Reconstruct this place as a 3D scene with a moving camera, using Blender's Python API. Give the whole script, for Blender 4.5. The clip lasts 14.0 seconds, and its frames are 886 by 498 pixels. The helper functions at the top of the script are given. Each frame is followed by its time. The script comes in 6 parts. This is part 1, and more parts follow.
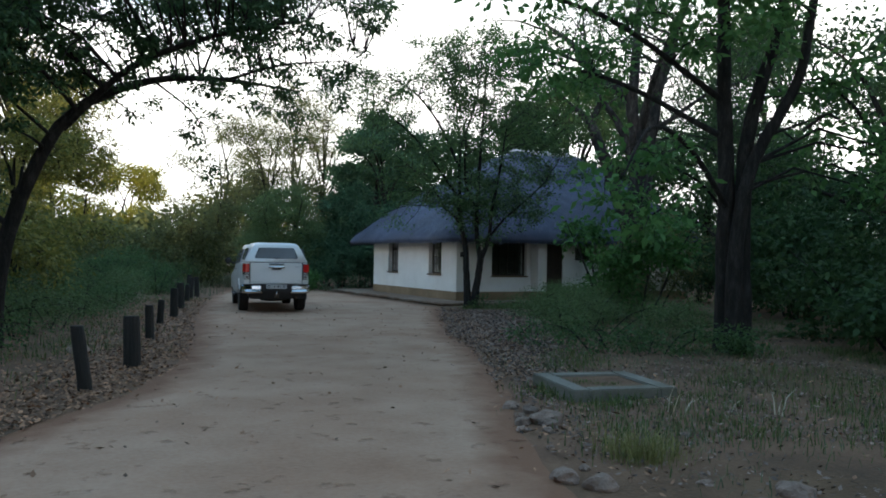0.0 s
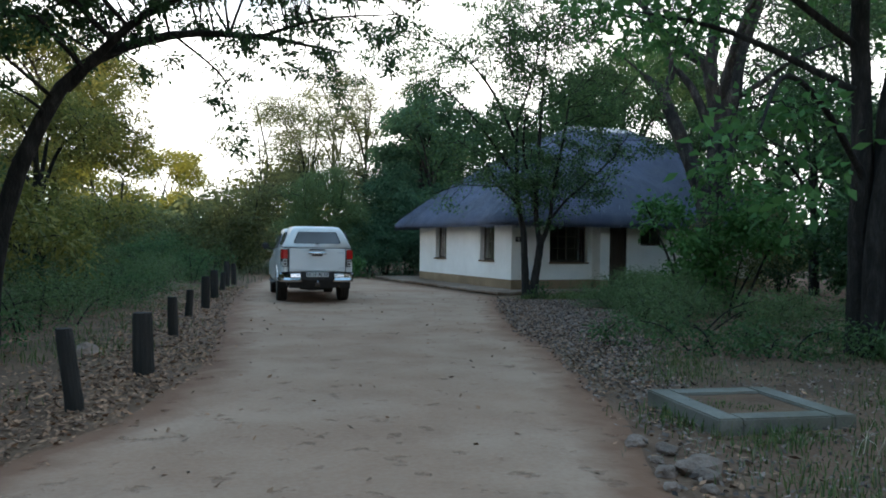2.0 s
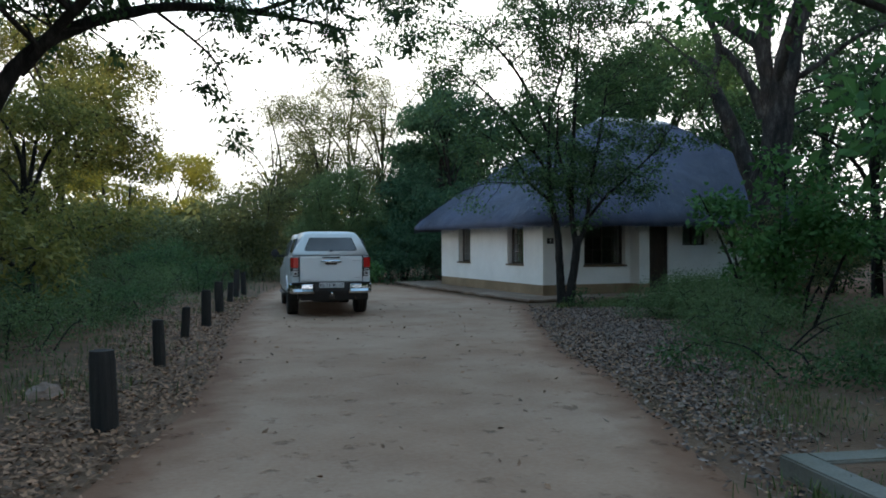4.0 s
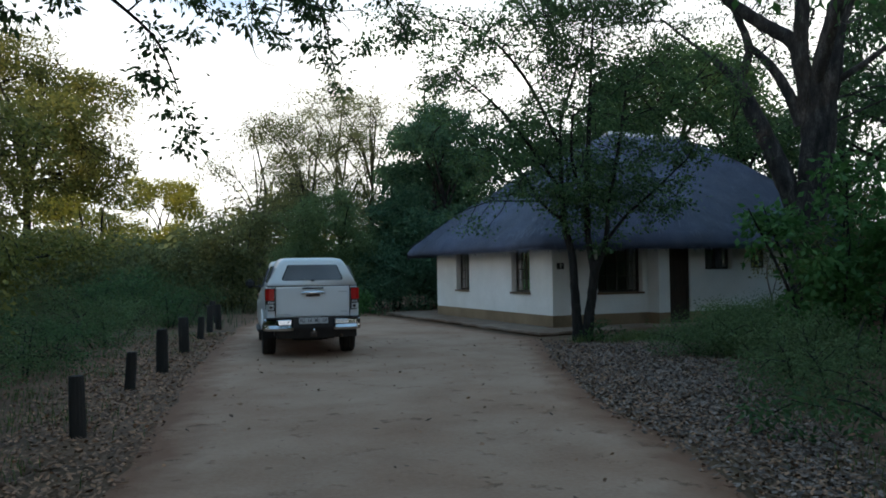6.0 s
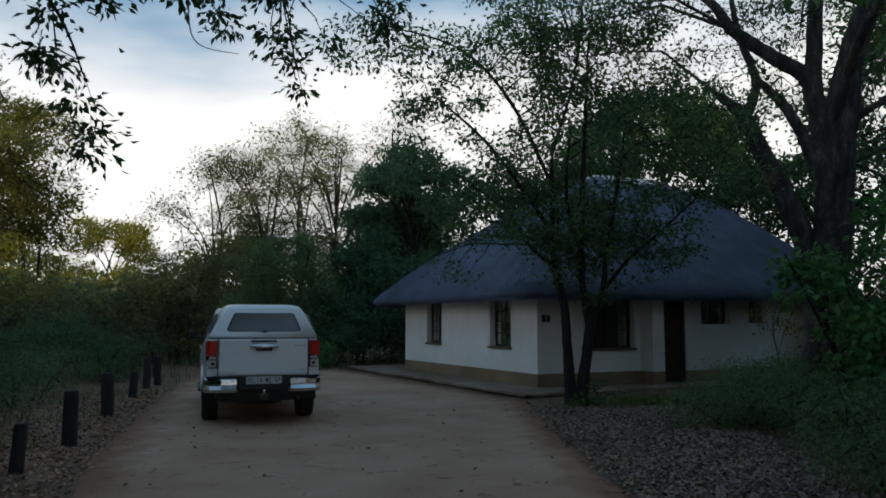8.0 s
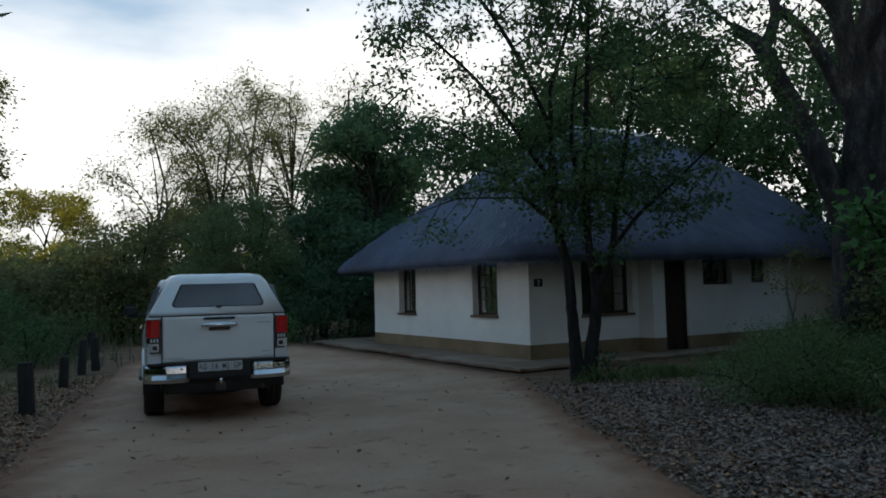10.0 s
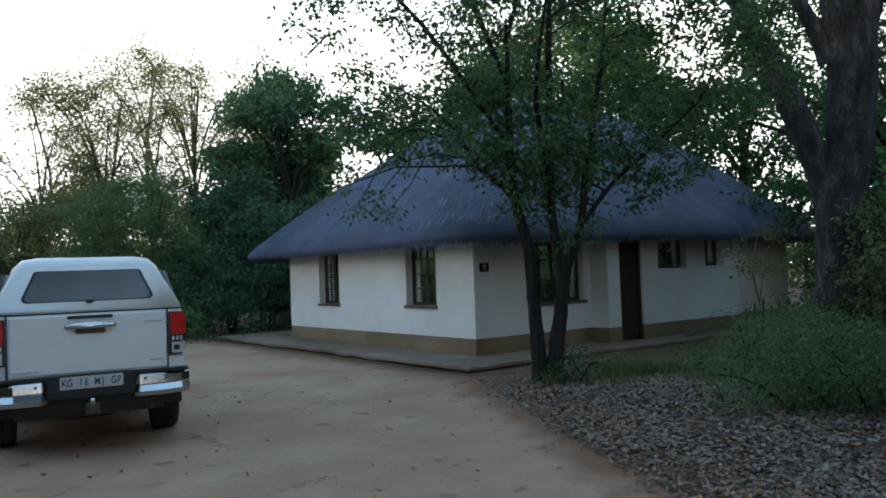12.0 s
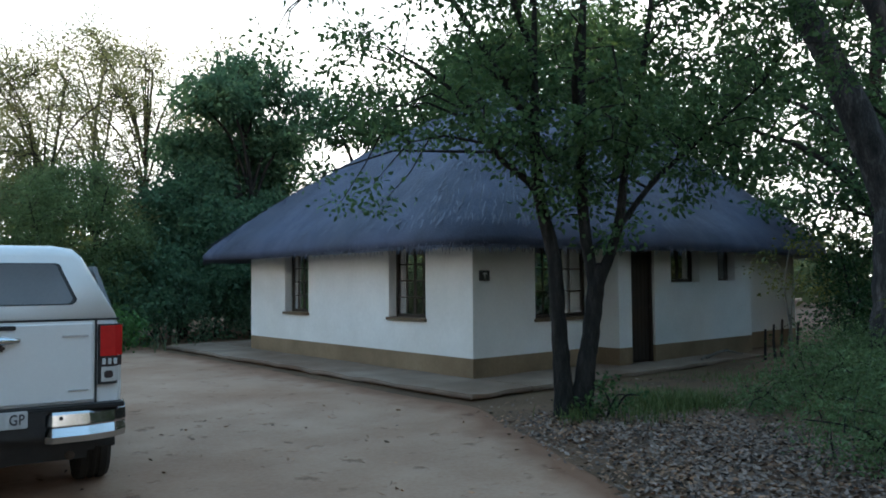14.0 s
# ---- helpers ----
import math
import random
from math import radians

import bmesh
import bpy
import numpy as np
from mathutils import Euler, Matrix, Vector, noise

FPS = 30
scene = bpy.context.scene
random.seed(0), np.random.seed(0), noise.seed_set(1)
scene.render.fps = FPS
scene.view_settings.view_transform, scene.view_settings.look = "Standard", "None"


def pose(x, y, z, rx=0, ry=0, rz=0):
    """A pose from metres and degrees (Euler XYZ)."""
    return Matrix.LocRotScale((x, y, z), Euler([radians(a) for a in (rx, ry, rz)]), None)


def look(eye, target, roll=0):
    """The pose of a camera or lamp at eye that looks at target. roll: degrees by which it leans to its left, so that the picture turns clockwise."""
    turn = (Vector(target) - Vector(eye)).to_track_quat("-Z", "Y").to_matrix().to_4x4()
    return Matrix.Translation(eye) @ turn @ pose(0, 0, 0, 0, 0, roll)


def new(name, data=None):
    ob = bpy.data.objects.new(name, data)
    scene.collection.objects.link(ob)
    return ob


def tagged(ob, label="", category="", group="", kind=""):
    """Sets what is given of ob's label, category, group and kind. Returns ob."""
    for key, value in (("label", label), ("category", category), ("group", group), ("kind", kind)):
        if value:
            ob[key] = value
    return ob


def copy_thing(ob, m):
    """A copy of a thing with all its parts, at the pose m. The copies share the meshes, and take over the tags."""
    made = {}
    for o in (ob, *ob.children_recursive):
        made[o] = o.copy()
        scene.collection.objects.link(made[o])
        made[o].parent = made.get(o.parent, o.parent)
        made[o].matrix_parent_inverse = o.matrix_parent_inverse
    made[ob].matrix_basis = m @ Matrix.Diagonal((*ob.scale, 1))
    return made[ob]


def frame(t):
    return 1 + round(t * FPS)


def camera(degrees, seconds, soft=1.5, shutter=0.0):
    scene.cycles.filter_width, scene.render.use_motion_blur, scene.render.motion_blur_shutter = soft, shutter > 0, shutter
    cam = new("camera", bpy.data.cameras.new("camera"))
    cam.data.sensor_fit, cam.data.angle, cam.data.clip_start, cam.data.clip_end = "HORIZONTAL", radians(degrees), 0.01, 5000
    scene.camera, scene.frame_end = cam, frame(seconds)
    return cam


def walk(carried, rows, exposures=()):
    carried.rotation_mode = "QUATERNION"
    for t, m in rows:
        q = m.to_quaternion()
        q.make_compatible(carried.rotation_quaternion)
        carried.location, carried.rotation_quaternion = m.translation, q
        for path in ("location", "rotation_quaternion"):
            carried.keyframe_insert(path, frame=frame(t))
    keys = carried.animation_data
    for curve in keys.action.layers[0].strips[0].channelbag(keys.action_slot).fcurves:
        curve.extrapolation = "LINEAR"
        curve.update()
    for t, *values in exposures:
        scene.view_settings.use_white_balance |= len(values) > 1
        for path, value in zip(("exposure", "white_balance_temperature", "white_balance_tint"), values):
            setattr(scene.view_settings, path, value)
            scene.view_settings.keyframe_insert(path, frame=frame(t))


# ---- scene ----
cam = camera(60.7, 14.0, 1.8)
PATH = [
    (0, (1.146, 1.416, 1.478), (2.05, 3.199, 1.505), 0.9),
    (0.5, (1.173, 1.595, 1.488), (2.041, 3.395, 1.549), 2.1),
    (1, (1.297, 2.071, 1.495), (2.143, 3.883, 1.457), 1.5),
    (1.5, (1.516, 2.777, 1.485), (2.327, 4.605, 1.425), 0.6),
    (2, (1.658, 3.399, 1.441), (2.469, 5.227, 1.43), 0.8),
    (2.5, (1.775, 3.854, 1.46), (2.684, 5.633, 1.383), -2.2),
    (3, (1.931, 4.275, 1.495), (2.715, 6.114, 1.47), -0.8),
    (5.5, (2.71, 6.799, 1.55), (3.481, 8.644, 1.556), 0.1),
    (6, (2.919, 7.352, 1.555), (3.711, 9.187, 1.614), -0.8),
    (6.5, (3.044, 7.685, 1.608), (3.871, 9.505, 1.652), -3.5),
    (7, (3.164, 8.045, 1.644), (3.953, 9.877, 1.794), -1.4),
    (7.5, (3.316, 8.769, 1.59), (4.158, 10.574, 1.781), 0.9),
    (8, (3.503, 9.333, 1.582), (4.384, 11.119, 1.772), 0.0),
    (10.5, (4.036, 11.887, 1.564), (5.05, 13.609, 1.646), -0.7),
    (11, (4.199, 12.432, 1.561), (5.258, 14.128, 1.601), 0.0),
    (11.5, (4.568, 13.139, 1.524), (5.742, 14.757, 1.476), -1.8),
    (12, (4.682, 13.425, 1.549), (5.871, 15.032, 1.616), -2.1),
    (12.5, (4.946, 14.038, 1.563), (6.158, 15.629, 1.567), 0.2),
    (13, (5.043, 14.381, 1.557), (6.371, 15.877, 1.545), 0.8),
    (13.5, (5.187, 14.77, 1.557), (6.481, 16.292, 1.652), -1.3),
    (14, (5.349, 15.333, 1.56), (6.631, 16.866, 1.646), -0.5),
]
EXPOSURES = [(0, -0.05), (0.5, 0.15), (1.0, 0.55), (1.5, 0.3), (3, 0.2), (5.5, -0.35), (6.5, -0.35), (7, -1.15), (8, -1.13), (10.5, -0.75), (11, -0.45), (11.5, 0.1), (12, 0.1), (12.5, 0.55), (13, 0.88), (13.5, 0.7), (14, 0.3)]
walk(cam, [(t, look(eye, target, roll)) for t, eye, target, roll in PATH], EXPOSURES)

SKY, SUN, CLOUD = 0.12, 4.6, 7.6

# ---- light ----
SUN_DIR = Vector((-0.83, -0.54, 0.105)).normalized()
world = bpy.data.worlds.new("world")
scene.world = world
world.use_nodes = True
wn, wl = world.node_tree.nodes, world.node_tree.links
wn.clear()
w_out, w_bg = wn.new("ShaderNodeOutputWorld"), wn.new("ShaderNodeBackground")
w_sky = wn.new("ShaderNodeTexSky")
w_sky.sky_type, w_sky.sun_disc = "NISHITA", False
w_sky.sun_elevation = math.asin(SUN_DIR.z)
w_sky.sun_rotation = math.atan2(SUN_DIR.x, SUN_DIR.y)
w_sky.air_density, w_sky.dust_density = 1.0, 1.5
w_tc, w_map, w_noise = wn.new("ShaderNodeTexCoord"), wn.new("ShaderNodeMapping"), wn.new("ShaderNodeTexNoise")
w_map.inputs["Scale"].default_value = (1.0, 1.0, 3.2)
w_noise.inputs["Scale"].default_value, w_noise.inputs["Detail"].default_value = 2.2, 5.0
w_sep, w_elev, w_add, w_mix = wn.new("ShaderNodeSeparateXYZ"), wn.new("ShaderNodeMapRange"), wn.new("ShaderNodeMath"), wn.new("ShaderNodeMixRGB")
w_elev.inputs["From Min"].default_value, w_elev.inputs["From Max"].default_value = 0.02, 0.5
w_elev.inputs["To Min"].default_value, w_elev.inputs["To Max"].default_value = 0.8, -0.45
w_add.operation = "ADD"
w_ramp = wn.new("ShaderNodeValToRGB")
w_ramp.color_ramp.elements[0].position, w_ramp.color_ramp.elements[1].position = 0.36, 0.78
w_veil = wn.new("ShaderNodeMixRGB")
w_veil.inputs["Color1"].default_value = (CLOUD * 0.58, CLOUD * 1.02, CLOUD * 1.5, 1)
w_veil.inputs["Color2"].default_value = (CLOUD * 3.0, CLOUD * 2.95, CLOUD * 2.87, 1)
w_mix.inputs["Fac"].default_value = 0.88
wl.new(w_tc.outputs["Generated"], w_map.inputs["Vector"])
wl.new(w_map.outputs["Vector"], w_noise.inputs["Vector"])
wl.new(w_tc.outputs["Generated"], w_sep.inputs["Vector"])
wl.new(w_sep.outputs["Z"], w_elev.inputs["Value"])
wl.new(w_noise.outputs["Fac"], w_add.inputs[0])
wl.new(w_elev.outputs["Result"], w_add.inputs[1])
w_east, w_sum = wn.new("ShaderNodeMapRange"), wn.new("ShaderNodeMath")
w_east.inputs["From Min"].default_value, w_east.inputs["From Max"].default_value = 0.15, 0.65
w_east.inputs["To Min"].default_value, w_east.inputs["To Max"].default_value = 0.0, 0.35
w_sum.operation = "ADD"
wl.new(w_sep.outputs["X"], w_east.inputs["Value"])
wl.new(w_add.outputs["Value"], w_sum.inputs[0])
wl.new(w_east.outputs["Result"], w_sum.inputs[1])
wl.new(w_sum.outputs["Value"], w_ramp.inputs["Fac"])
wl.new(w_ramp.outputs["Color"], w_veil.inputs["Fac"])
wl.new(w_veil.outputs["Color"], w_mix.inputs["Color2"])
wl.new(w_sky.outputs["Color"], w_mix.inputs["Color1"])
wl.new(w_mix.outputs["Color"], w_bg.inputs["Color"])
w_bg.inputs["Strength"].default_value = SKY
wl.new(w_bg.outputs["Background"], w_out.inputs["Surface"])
sun_data = bpy.data.lights.new("sun", "SUN")
sun_data.energy, sun_data.angle, sun_data.color = SUN, radians(0.6), (1.0, 0.80, 0.52)
sun = new("sun", sun_data)
sun.matrix_world = look(SUN_DIR * 100, (0, 0, 0))


# ---- materials ----
def shader(name):
    m = bpy.data.materials.new(name)
    m.use_nodes = True
    return m, m.node_tree.nodes, m.node_tree.links, m.node_tree.nodes["Principled BSDF"]


def ramp_node(n, stops):
    r = n.new("ShaderNodeValToRGB")
    while len(r.color_ramp.elements) < len(stops):
        r.color_ramp.elements.new(0.5)
    for e, (p, c) in zip(r.color_ramp.elements, stops):
        e.position, e.color = p, (*c, 1)
    return r


def surface(name, stops, scale=8.0, rough=0.8, metal=0.0, bump=0.2, fine=60.0, depth=0.01, stretch=(1, 1, 1), detail=6.0, per="none", per_amount=0.3,
            spec=0.4, coat=0.0, coarse=0.0, coarse_tint=(0.6, 0.6, 0.6), coords="Object"):
    """A two-scale procedural surface: patches of colour, finer grain, bump, and variation from piece to piece."""
    m, n, l, p = shader(name)
    tc, mp = n.new("ShaderNodeTexCoord"), n.new("ShaderNodeMapping")
    mp.inputs["Scale"].default_value = stretch
    l.new(tc.outputs[coords], mp.inputs["Vector"])
    big, small = n.new("ShaderNodeTexNoise"), n.new("ShaderNodeTexNoise")
    big.inputs["Scale"].default_value, big.inputs["Detail"].default_value = scale, detail
    small.inputs["Scale"].default_value, small.inputs["Detail"].default_value = fine, 4.0
    for t in (big, small):
        l.new(mp.outputs["Vector"], t.inputs["Vector"])
    mix = n.new("ShaderNodeMath")
    mix.operation, mix.inputs[1].default_value = "MULTIPLY_ADD", 0.35
    l.new(small.outputs["Fac"], mix.inputs[0])
    half = n.new("ShaderNodeMath")
    half.operation, half.inputs[1].default_value = "MULTIPLY", 0.65
    l.new(big.outputs["Fac"], half.inputs[0])
    l.new(half.outputs["Value"], mix.inputs[2])
    r = ramp_node(n, stops)
    l.new(mix.outputs["Value"], r.inputs["Fac"])
    colour = r.outputs["Color"]
    if coarse:
        wide = n.new("ShaderNodeTexNoise")
        wide.inputs["Scale"].default_value, wide.inputs["Detail"].default_value = coarse, 4.0
        l.new(tc.outputs[coords], wide.inputs["Vector"])
        wr = ramp_node(n, [(0.4, (1, 1, 1)), (0.66, coarse_tint)])
        l.new(wide.outputs["Fac"], wr.inputs["Fac"])
        mul = n.new("ShaderNodeMixRGB")
        mul.blend_type, mul.inputs["Fac"].default_value = "MULTIPLY", 1.0
        l.new(colour, mul.inputs["Color1"])
        l.new(wr.outputs["Color"], mul.inputs["Color2"])
        colour = mul.outputs["Color"]
    if per != "none":
        src = n.new("ShaderNodeNewGeometry").outputs["Random Per Island"] if per == "island" else n.new("ShaderNodeObjectInfo").outputs["Random"]
        hsv, rng = n.new("ShaderNodeHueSaturation"), n.new("ShaderNodeMapRange")
        rng.inputs["To Min"].default_value, rng.inputs["To Max"].default_value = 1 - per_amount, 1 + per_amount
        l.new(src, rng.inputs["Value"])
        l.new(rng.outputs["Result"], hsv.inputs["Value"])
        l.new(colour, hsv.inputs["Color"])
        colour = hsv.outputs["Color"]
    l.new(colour, p.inputs["Base Color"])
    p.inputs["Roughness"].default_value, p.inputs["Metallic"].default_value = rough, metal
    p.inputs["Specular IOR Level"].default_value, p.inputs["Coat Weight"].default_value = spec, coat
    if bump:
        b = n.new("ShaderNodeBump")
        b.inputs["Strength"].default_value, b.inputs["Distance"].default_value = bump, depth
        l.new(mix.outputs["Value"], b.inputs["Height"])
        l.new(b.outputs["Normal"], p.inputs["Normal"])
    return m


def leaf_shader(name, dark, mid, light, glow=0.35, rough=0.55):
    """Leaves: colour differs from leaf to leaf and from one part of the crown to another, and light passes through."""
    m, n, l, p = shader(name)
    geo, tc, noi = n.new("ShaderNodeNewGeometry"), n.new("ShaderNodeTexCoord"), n.new("ShaderNodeTexNoise")
    noi.inputs["Scale"].default_value, noi.inputs["Detail"].default_value = 0.6, 3.0
    l.new(tc.outputs["Object"], noi.inputs["Vector"])
    avg = n.new("ShaderNodeMath")
    avg.operation, avg.inputs[1].default_value = "MULTIPLY_ADD", 0.55
    half = n.new("ShaderNodeMath")
    half.operation, half.inputs[1].default_value = "MULTIPLY", 0.45
    l.new(noi.outputs["Fac"], half.inputs[0])
    l.new(geo.outputs["Random Per Island"], avg.inputs[0])
    l.new(half.outputs["Value"], avg.inputs[2])
    r = ramp_node(n, [(0.1, dark), (0.5, mid), (0.92, light)])
    l.new(avg.outputs["Value"], r.inputs["Fac"])
    l.new(r.outputs["Color"], p.inputs["Base Color"])
    p.inputs["Roughness"].default_value, p.inputs["Specular IOR Level"].default_value = rough, 0.25
    tr, mix, out = n.new("ShaderNodeBsdfTranslucent"), n.new("ShaderNodeMixShader"), n["Material Output"]
    l.new(r.outputs["Color"], tr.inputs["Color"])
    mix.inputs["Fac"].default_value = glow
    l.new(p.outputs["BSDF"], mix.inputs[1])
    l.new(tr.outputs["BSDF"], mix.inputs[2])
    l.new(mix.outputs["Shader"], out.inputs["Surface"])
    return m


M_SAND = surface("sand", [(0.34, (0.315, 0.186, 0.122)), (0.5, (0.372, 0.231, 0.156)), (0.66, (0.42, 0.271, 0.188))], 1.3, 0.95, bump=0.6, fine=26, depth=0.035, coarse=0.5, coarse_tint=(0.86, 0.79, 0.74))
# red earth shows through along the track's edges
n, l = M_SAND.node_tree.nodes, M_SAND.node_tree.links
p = n["Principled BSDF"]
at, no, sm, fr, mx = n.new("ShaderNodeAttribute"), n.new("ShaderNodeTexNoise"), n.new("ShaderNodeMath"), n.new("ShaderNodeMapRange"), n.new("ShaderNodeMixRGB")
at.attribute_name = "edge"
no.inputs["Scale"].default_value, no.inputs["Detail"].default_value = 2.2, 5.0
sm.operation = "ADD"
fr.inputs["From Min"].default_value, fr.inputs["From Max"].default_value = 0.75, 1.25
mx.inputs["Color2"].default_value = (0.205, 0.098, 0.055, 1)
l.new(n["Texture Coordinate"].outputs["Object"], no.inputs["Vector"])
l.new(at.outputs["Fac"], sm.inputs[0])
l.new(no.outputs["Fac"], sm.inputs[1])
l.new(sm.outputs["Value"], fr.inputs["Value"])
l.new(fr.outputs["Result"], mx.inputs["Fac"])
l.new(p.inputs["Base Color"].links[0].from_socket, mx.inputs["Color1"])
l.new(mx.outputs["Color"], p.inputs["Base Color"])
# scuffs and footprints: hollows in the bump, their shade darkened into the colour
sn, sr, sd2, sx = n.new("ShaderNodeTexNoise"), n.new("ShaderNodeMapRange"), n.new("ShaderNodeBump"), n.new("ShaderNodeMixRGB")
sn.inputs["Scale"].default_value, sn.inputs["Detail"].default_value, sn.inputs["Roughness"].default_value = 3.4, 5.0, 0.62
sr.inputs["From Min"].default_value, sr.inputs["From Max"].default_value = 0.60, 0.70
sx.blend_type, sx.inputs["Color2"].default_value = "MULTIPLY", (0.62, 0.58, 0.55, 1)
sd2.inputs["Strength"].default_value, sd2.inputs["Distance"].default_value, sd2.invert = 0.7, 0.03, True
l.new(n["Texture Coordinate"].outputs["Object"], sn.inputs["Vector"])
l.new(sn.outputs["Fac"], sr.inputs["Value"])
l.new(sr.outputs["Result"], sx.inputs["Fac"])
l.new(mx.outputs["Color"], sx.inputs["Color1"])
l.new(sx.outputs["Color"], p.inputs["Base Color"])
l.new(sr.outputs["Result"], sd2.inputs["Height"])
l.new(p.inputs["Normal"].links[0].from_socket, sd2.inputs["Normal"])
l.new(sd2.outputs["Normal"], p.inputs["Normal"])
M_SOIL = surface("soil", [(0.3, (0.075, 0.042, 0.026)), (0.5, (0.15, 0.080, 0.047)), (0.7, (0.22, 0.125, 0.076))], 1.4, 0.95, bump=0.7, fine=30, depth=0.04, coarse=0.2, coarse_tint=(0.6, 0.66, 0.5))
M_LITTER = surface("dry_leaf", [(0.2, (0.075, 0.050, 0.040)), (0.8, (0.275, 0.205, 0.172))], 9, 0.75, bump=0.1, per="island", per_amount=0.85, spec=0.2)
M_LITTER_RED = surface("dry_leaf_brown", [(0.2, (0.115, 0.052, 0.028)), (0.8, (0.36, 0.195, 0.112))], 9, 0.7, bump=0.1, per="island", per_amount=0.75)
M_WALL = surface("whitewash", [(0.3, (0.70, 0.70, 0.68)), (0.6, (0.80, 0.80, 0.78)), (0.8, (0.84, 0.84, 0.82))], 1.3, 0.9, bump=0.35, fine=18, depth=0.02, coarse=0.45, coarse_tint=(0.9, 0.88, 0.85))
M_PLINTH = surface("ochre_plinth_paint", [(0.3, (0.21, 0.145, 0.085)), (0.55, (0.27, 0.19, 0.115)), (0.8, (0.33, 0.24, 0.155))], 2.5, 0.85, bump=0.3, fine=25, depth=0.01, coarse=0.8, coarse_tint=(0.75, 0.72, 0.7))
M_SLAB = surface("worn_concrete", [(0.25, (0.16, 0.112, 0.080)), (0.5, (0.245, 0.180, 0.135)), (0.75, (0.34, 0.265, 0.21))], 1.6, 0.9, bump=0.35, fine=40, depth=0.01, coarse=0.6, coarse_tint=(0.72, 0.62, 0.55))
M_CONCRETE = surface("grey_concrete", [(0.3, (0.12, 0.11, 0.092)), (0.55, (0.20, 0.186, 0.158)), (0.8, (0.29, 0.272, 0.238))], 3.0, 0.9, bump=0.4, fine=45, depth=0.01, coarse=1.2, coarse_tint=(0.7, 0.7, 0.64))
M_THATCH = surface("thatch", [(0.25, (0.025, 0.033, 0.062)), (0.5, (0.050, 0.064, 0.114)), (0.75, (0.088, 0.104, 0.160))], 2.2, 0.7, bump=0.9, fine=55, depth=0.05, stretch=(1, 1, 0.35), coarse=0.5, coarse_tint=(0.72, 0.7, 0.66))
M_THATCH_STRAW = surface("thatch_straw", [(0.2, (0.05, 0.058, 0.085)), (0.8, (0.12, 0.13, 0.17))], 6, 0.8, bump=0.3, per="island", per_amount=0.5)
M_RIDGE = surface("ridge_mortar", [(0.3, (0.34, 0.34, 0.34)), (0.7, (0.52, 0.52, 0.51))], 3, 0.9, bump=0.4)
M_DARKWOOD = surface("dark_stained_wood", [(0.3, (0.016, 0.011, 0.008)), (0.6, (0.035, 0.023, 0.016)), (0.8, (0.06, 0.04, 0.028))], 4, 0.55, bump=0.3, stretch=(6, 6, 0.6), per="object", per_amount=0.25)
M_SILL = surface("sill_paint", [(0.3, (0.09, 0.06, 0.036)), (0.7, (0.16, 0.11, 0.066))], 4, 0.7, bump=0.2)
M_POST = surface("creosoted_wood", [(0.3, (0.010, 0.009, 0.008)), (0.6, (0.025, 0.021, 0.018)), (0.8, (0.055, 0.047, 0.04))], 5, 0.8, bump=0.6, stretch=(4, 4, 0.5), depth=0.02, per="object", per_amount=0.3)
M_BARK = surface("bark", [(0.3, (0.010, 0.009, 0.009)), (0.5, (0.022, 0.020, 0.018)), (0.75, (0.055, 0.051, 0.048))], 5, 0.9, bump=1.0, fine=22, depth=0.05, stretch=(2.5, 2.5, 0.6), spec=0.15)
M_BARK_GREY = surface("grey_bark", [(0.36, (0.016, 0.015, 0.015)), (0.52, (0.045, 0.042, 0.042)), (0.74, (0.17, 0.162, 0.16))], 3.5, 0.9, bump=1.0, fine=20, depth=0.06, stretch=(2.0, 2.0, 0.7), coarse=1.1, coarse_tint=(0.55, 0.55, 0.55))
M_BARK_PALE = surface("pale_bark", [(0.3, (0.10, 0.085, 0.07)), (0.7, (0.24, 0.21, 0.18))], 5, 0.9, bump=0.8, depth=0.03, stretch=(2, 2, 0.6))
# the shade of the rooms is put into this dark colour
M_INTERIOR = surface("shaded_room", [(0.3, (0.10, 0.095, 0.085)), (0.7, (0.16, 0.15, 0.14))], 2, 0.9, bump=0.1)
M_CURTAIN = surface("curtain_cloth", [(0.3, (0.16, 0.14, 0.12)), (0.7, (0.26, 0.23, 0.2))], 5, 0.95, bump=0.2, stretch=(8, 8, 0.4))
M_ROCK = surface("stone", [(0.3, (0.13, 0.085, 0.066)), (0.55, (0.235, 0.165, 0.13)), (0.8, (0.36, 0.27, 0.22))], 6, 0.9, bump=0.7, depth=0.03, per="object", per_amount=0.25)
M_PAINT = surface("white_car_paint", [(0.2, (0.63, 0.64, 0.65)), (0.8, (0.73, 0.74, 0.75))], 1.2, 0.3, bump=0.02, coat=0.5, coarse=0.7, coarse_tint=(0.93, 0.92, 0.9))
M_BLACKPLASTIC = surface("black_plastic", [(0.2, (0.010, 0.010, 0.011)), (0.8, (0.025, 0.025, 0.027))], 10, 0.6, bump=0.1)
M_RUBBER = surface("tyre_rubber", [(0.2, (0.010, 0.010, 0.010)), (0.8, (0.035, 0.031, 0.028))], 6, 0.85, bump=0.4)
M_CHROME = surface("chrome", [(0.2, (0.46, 0.47, 0.49)), (0.8, (0.58, 0.59, 0.61))], 3, 0.14, metal=1.0, bump=0.02)
M_ALLOY = surface("alloy", [(0.2, (0.35, 0.35, 0.36)), (0.8, (0.5, 0.5, 0.51))], 5, 0.35, metal=0.9, bump=0.05)
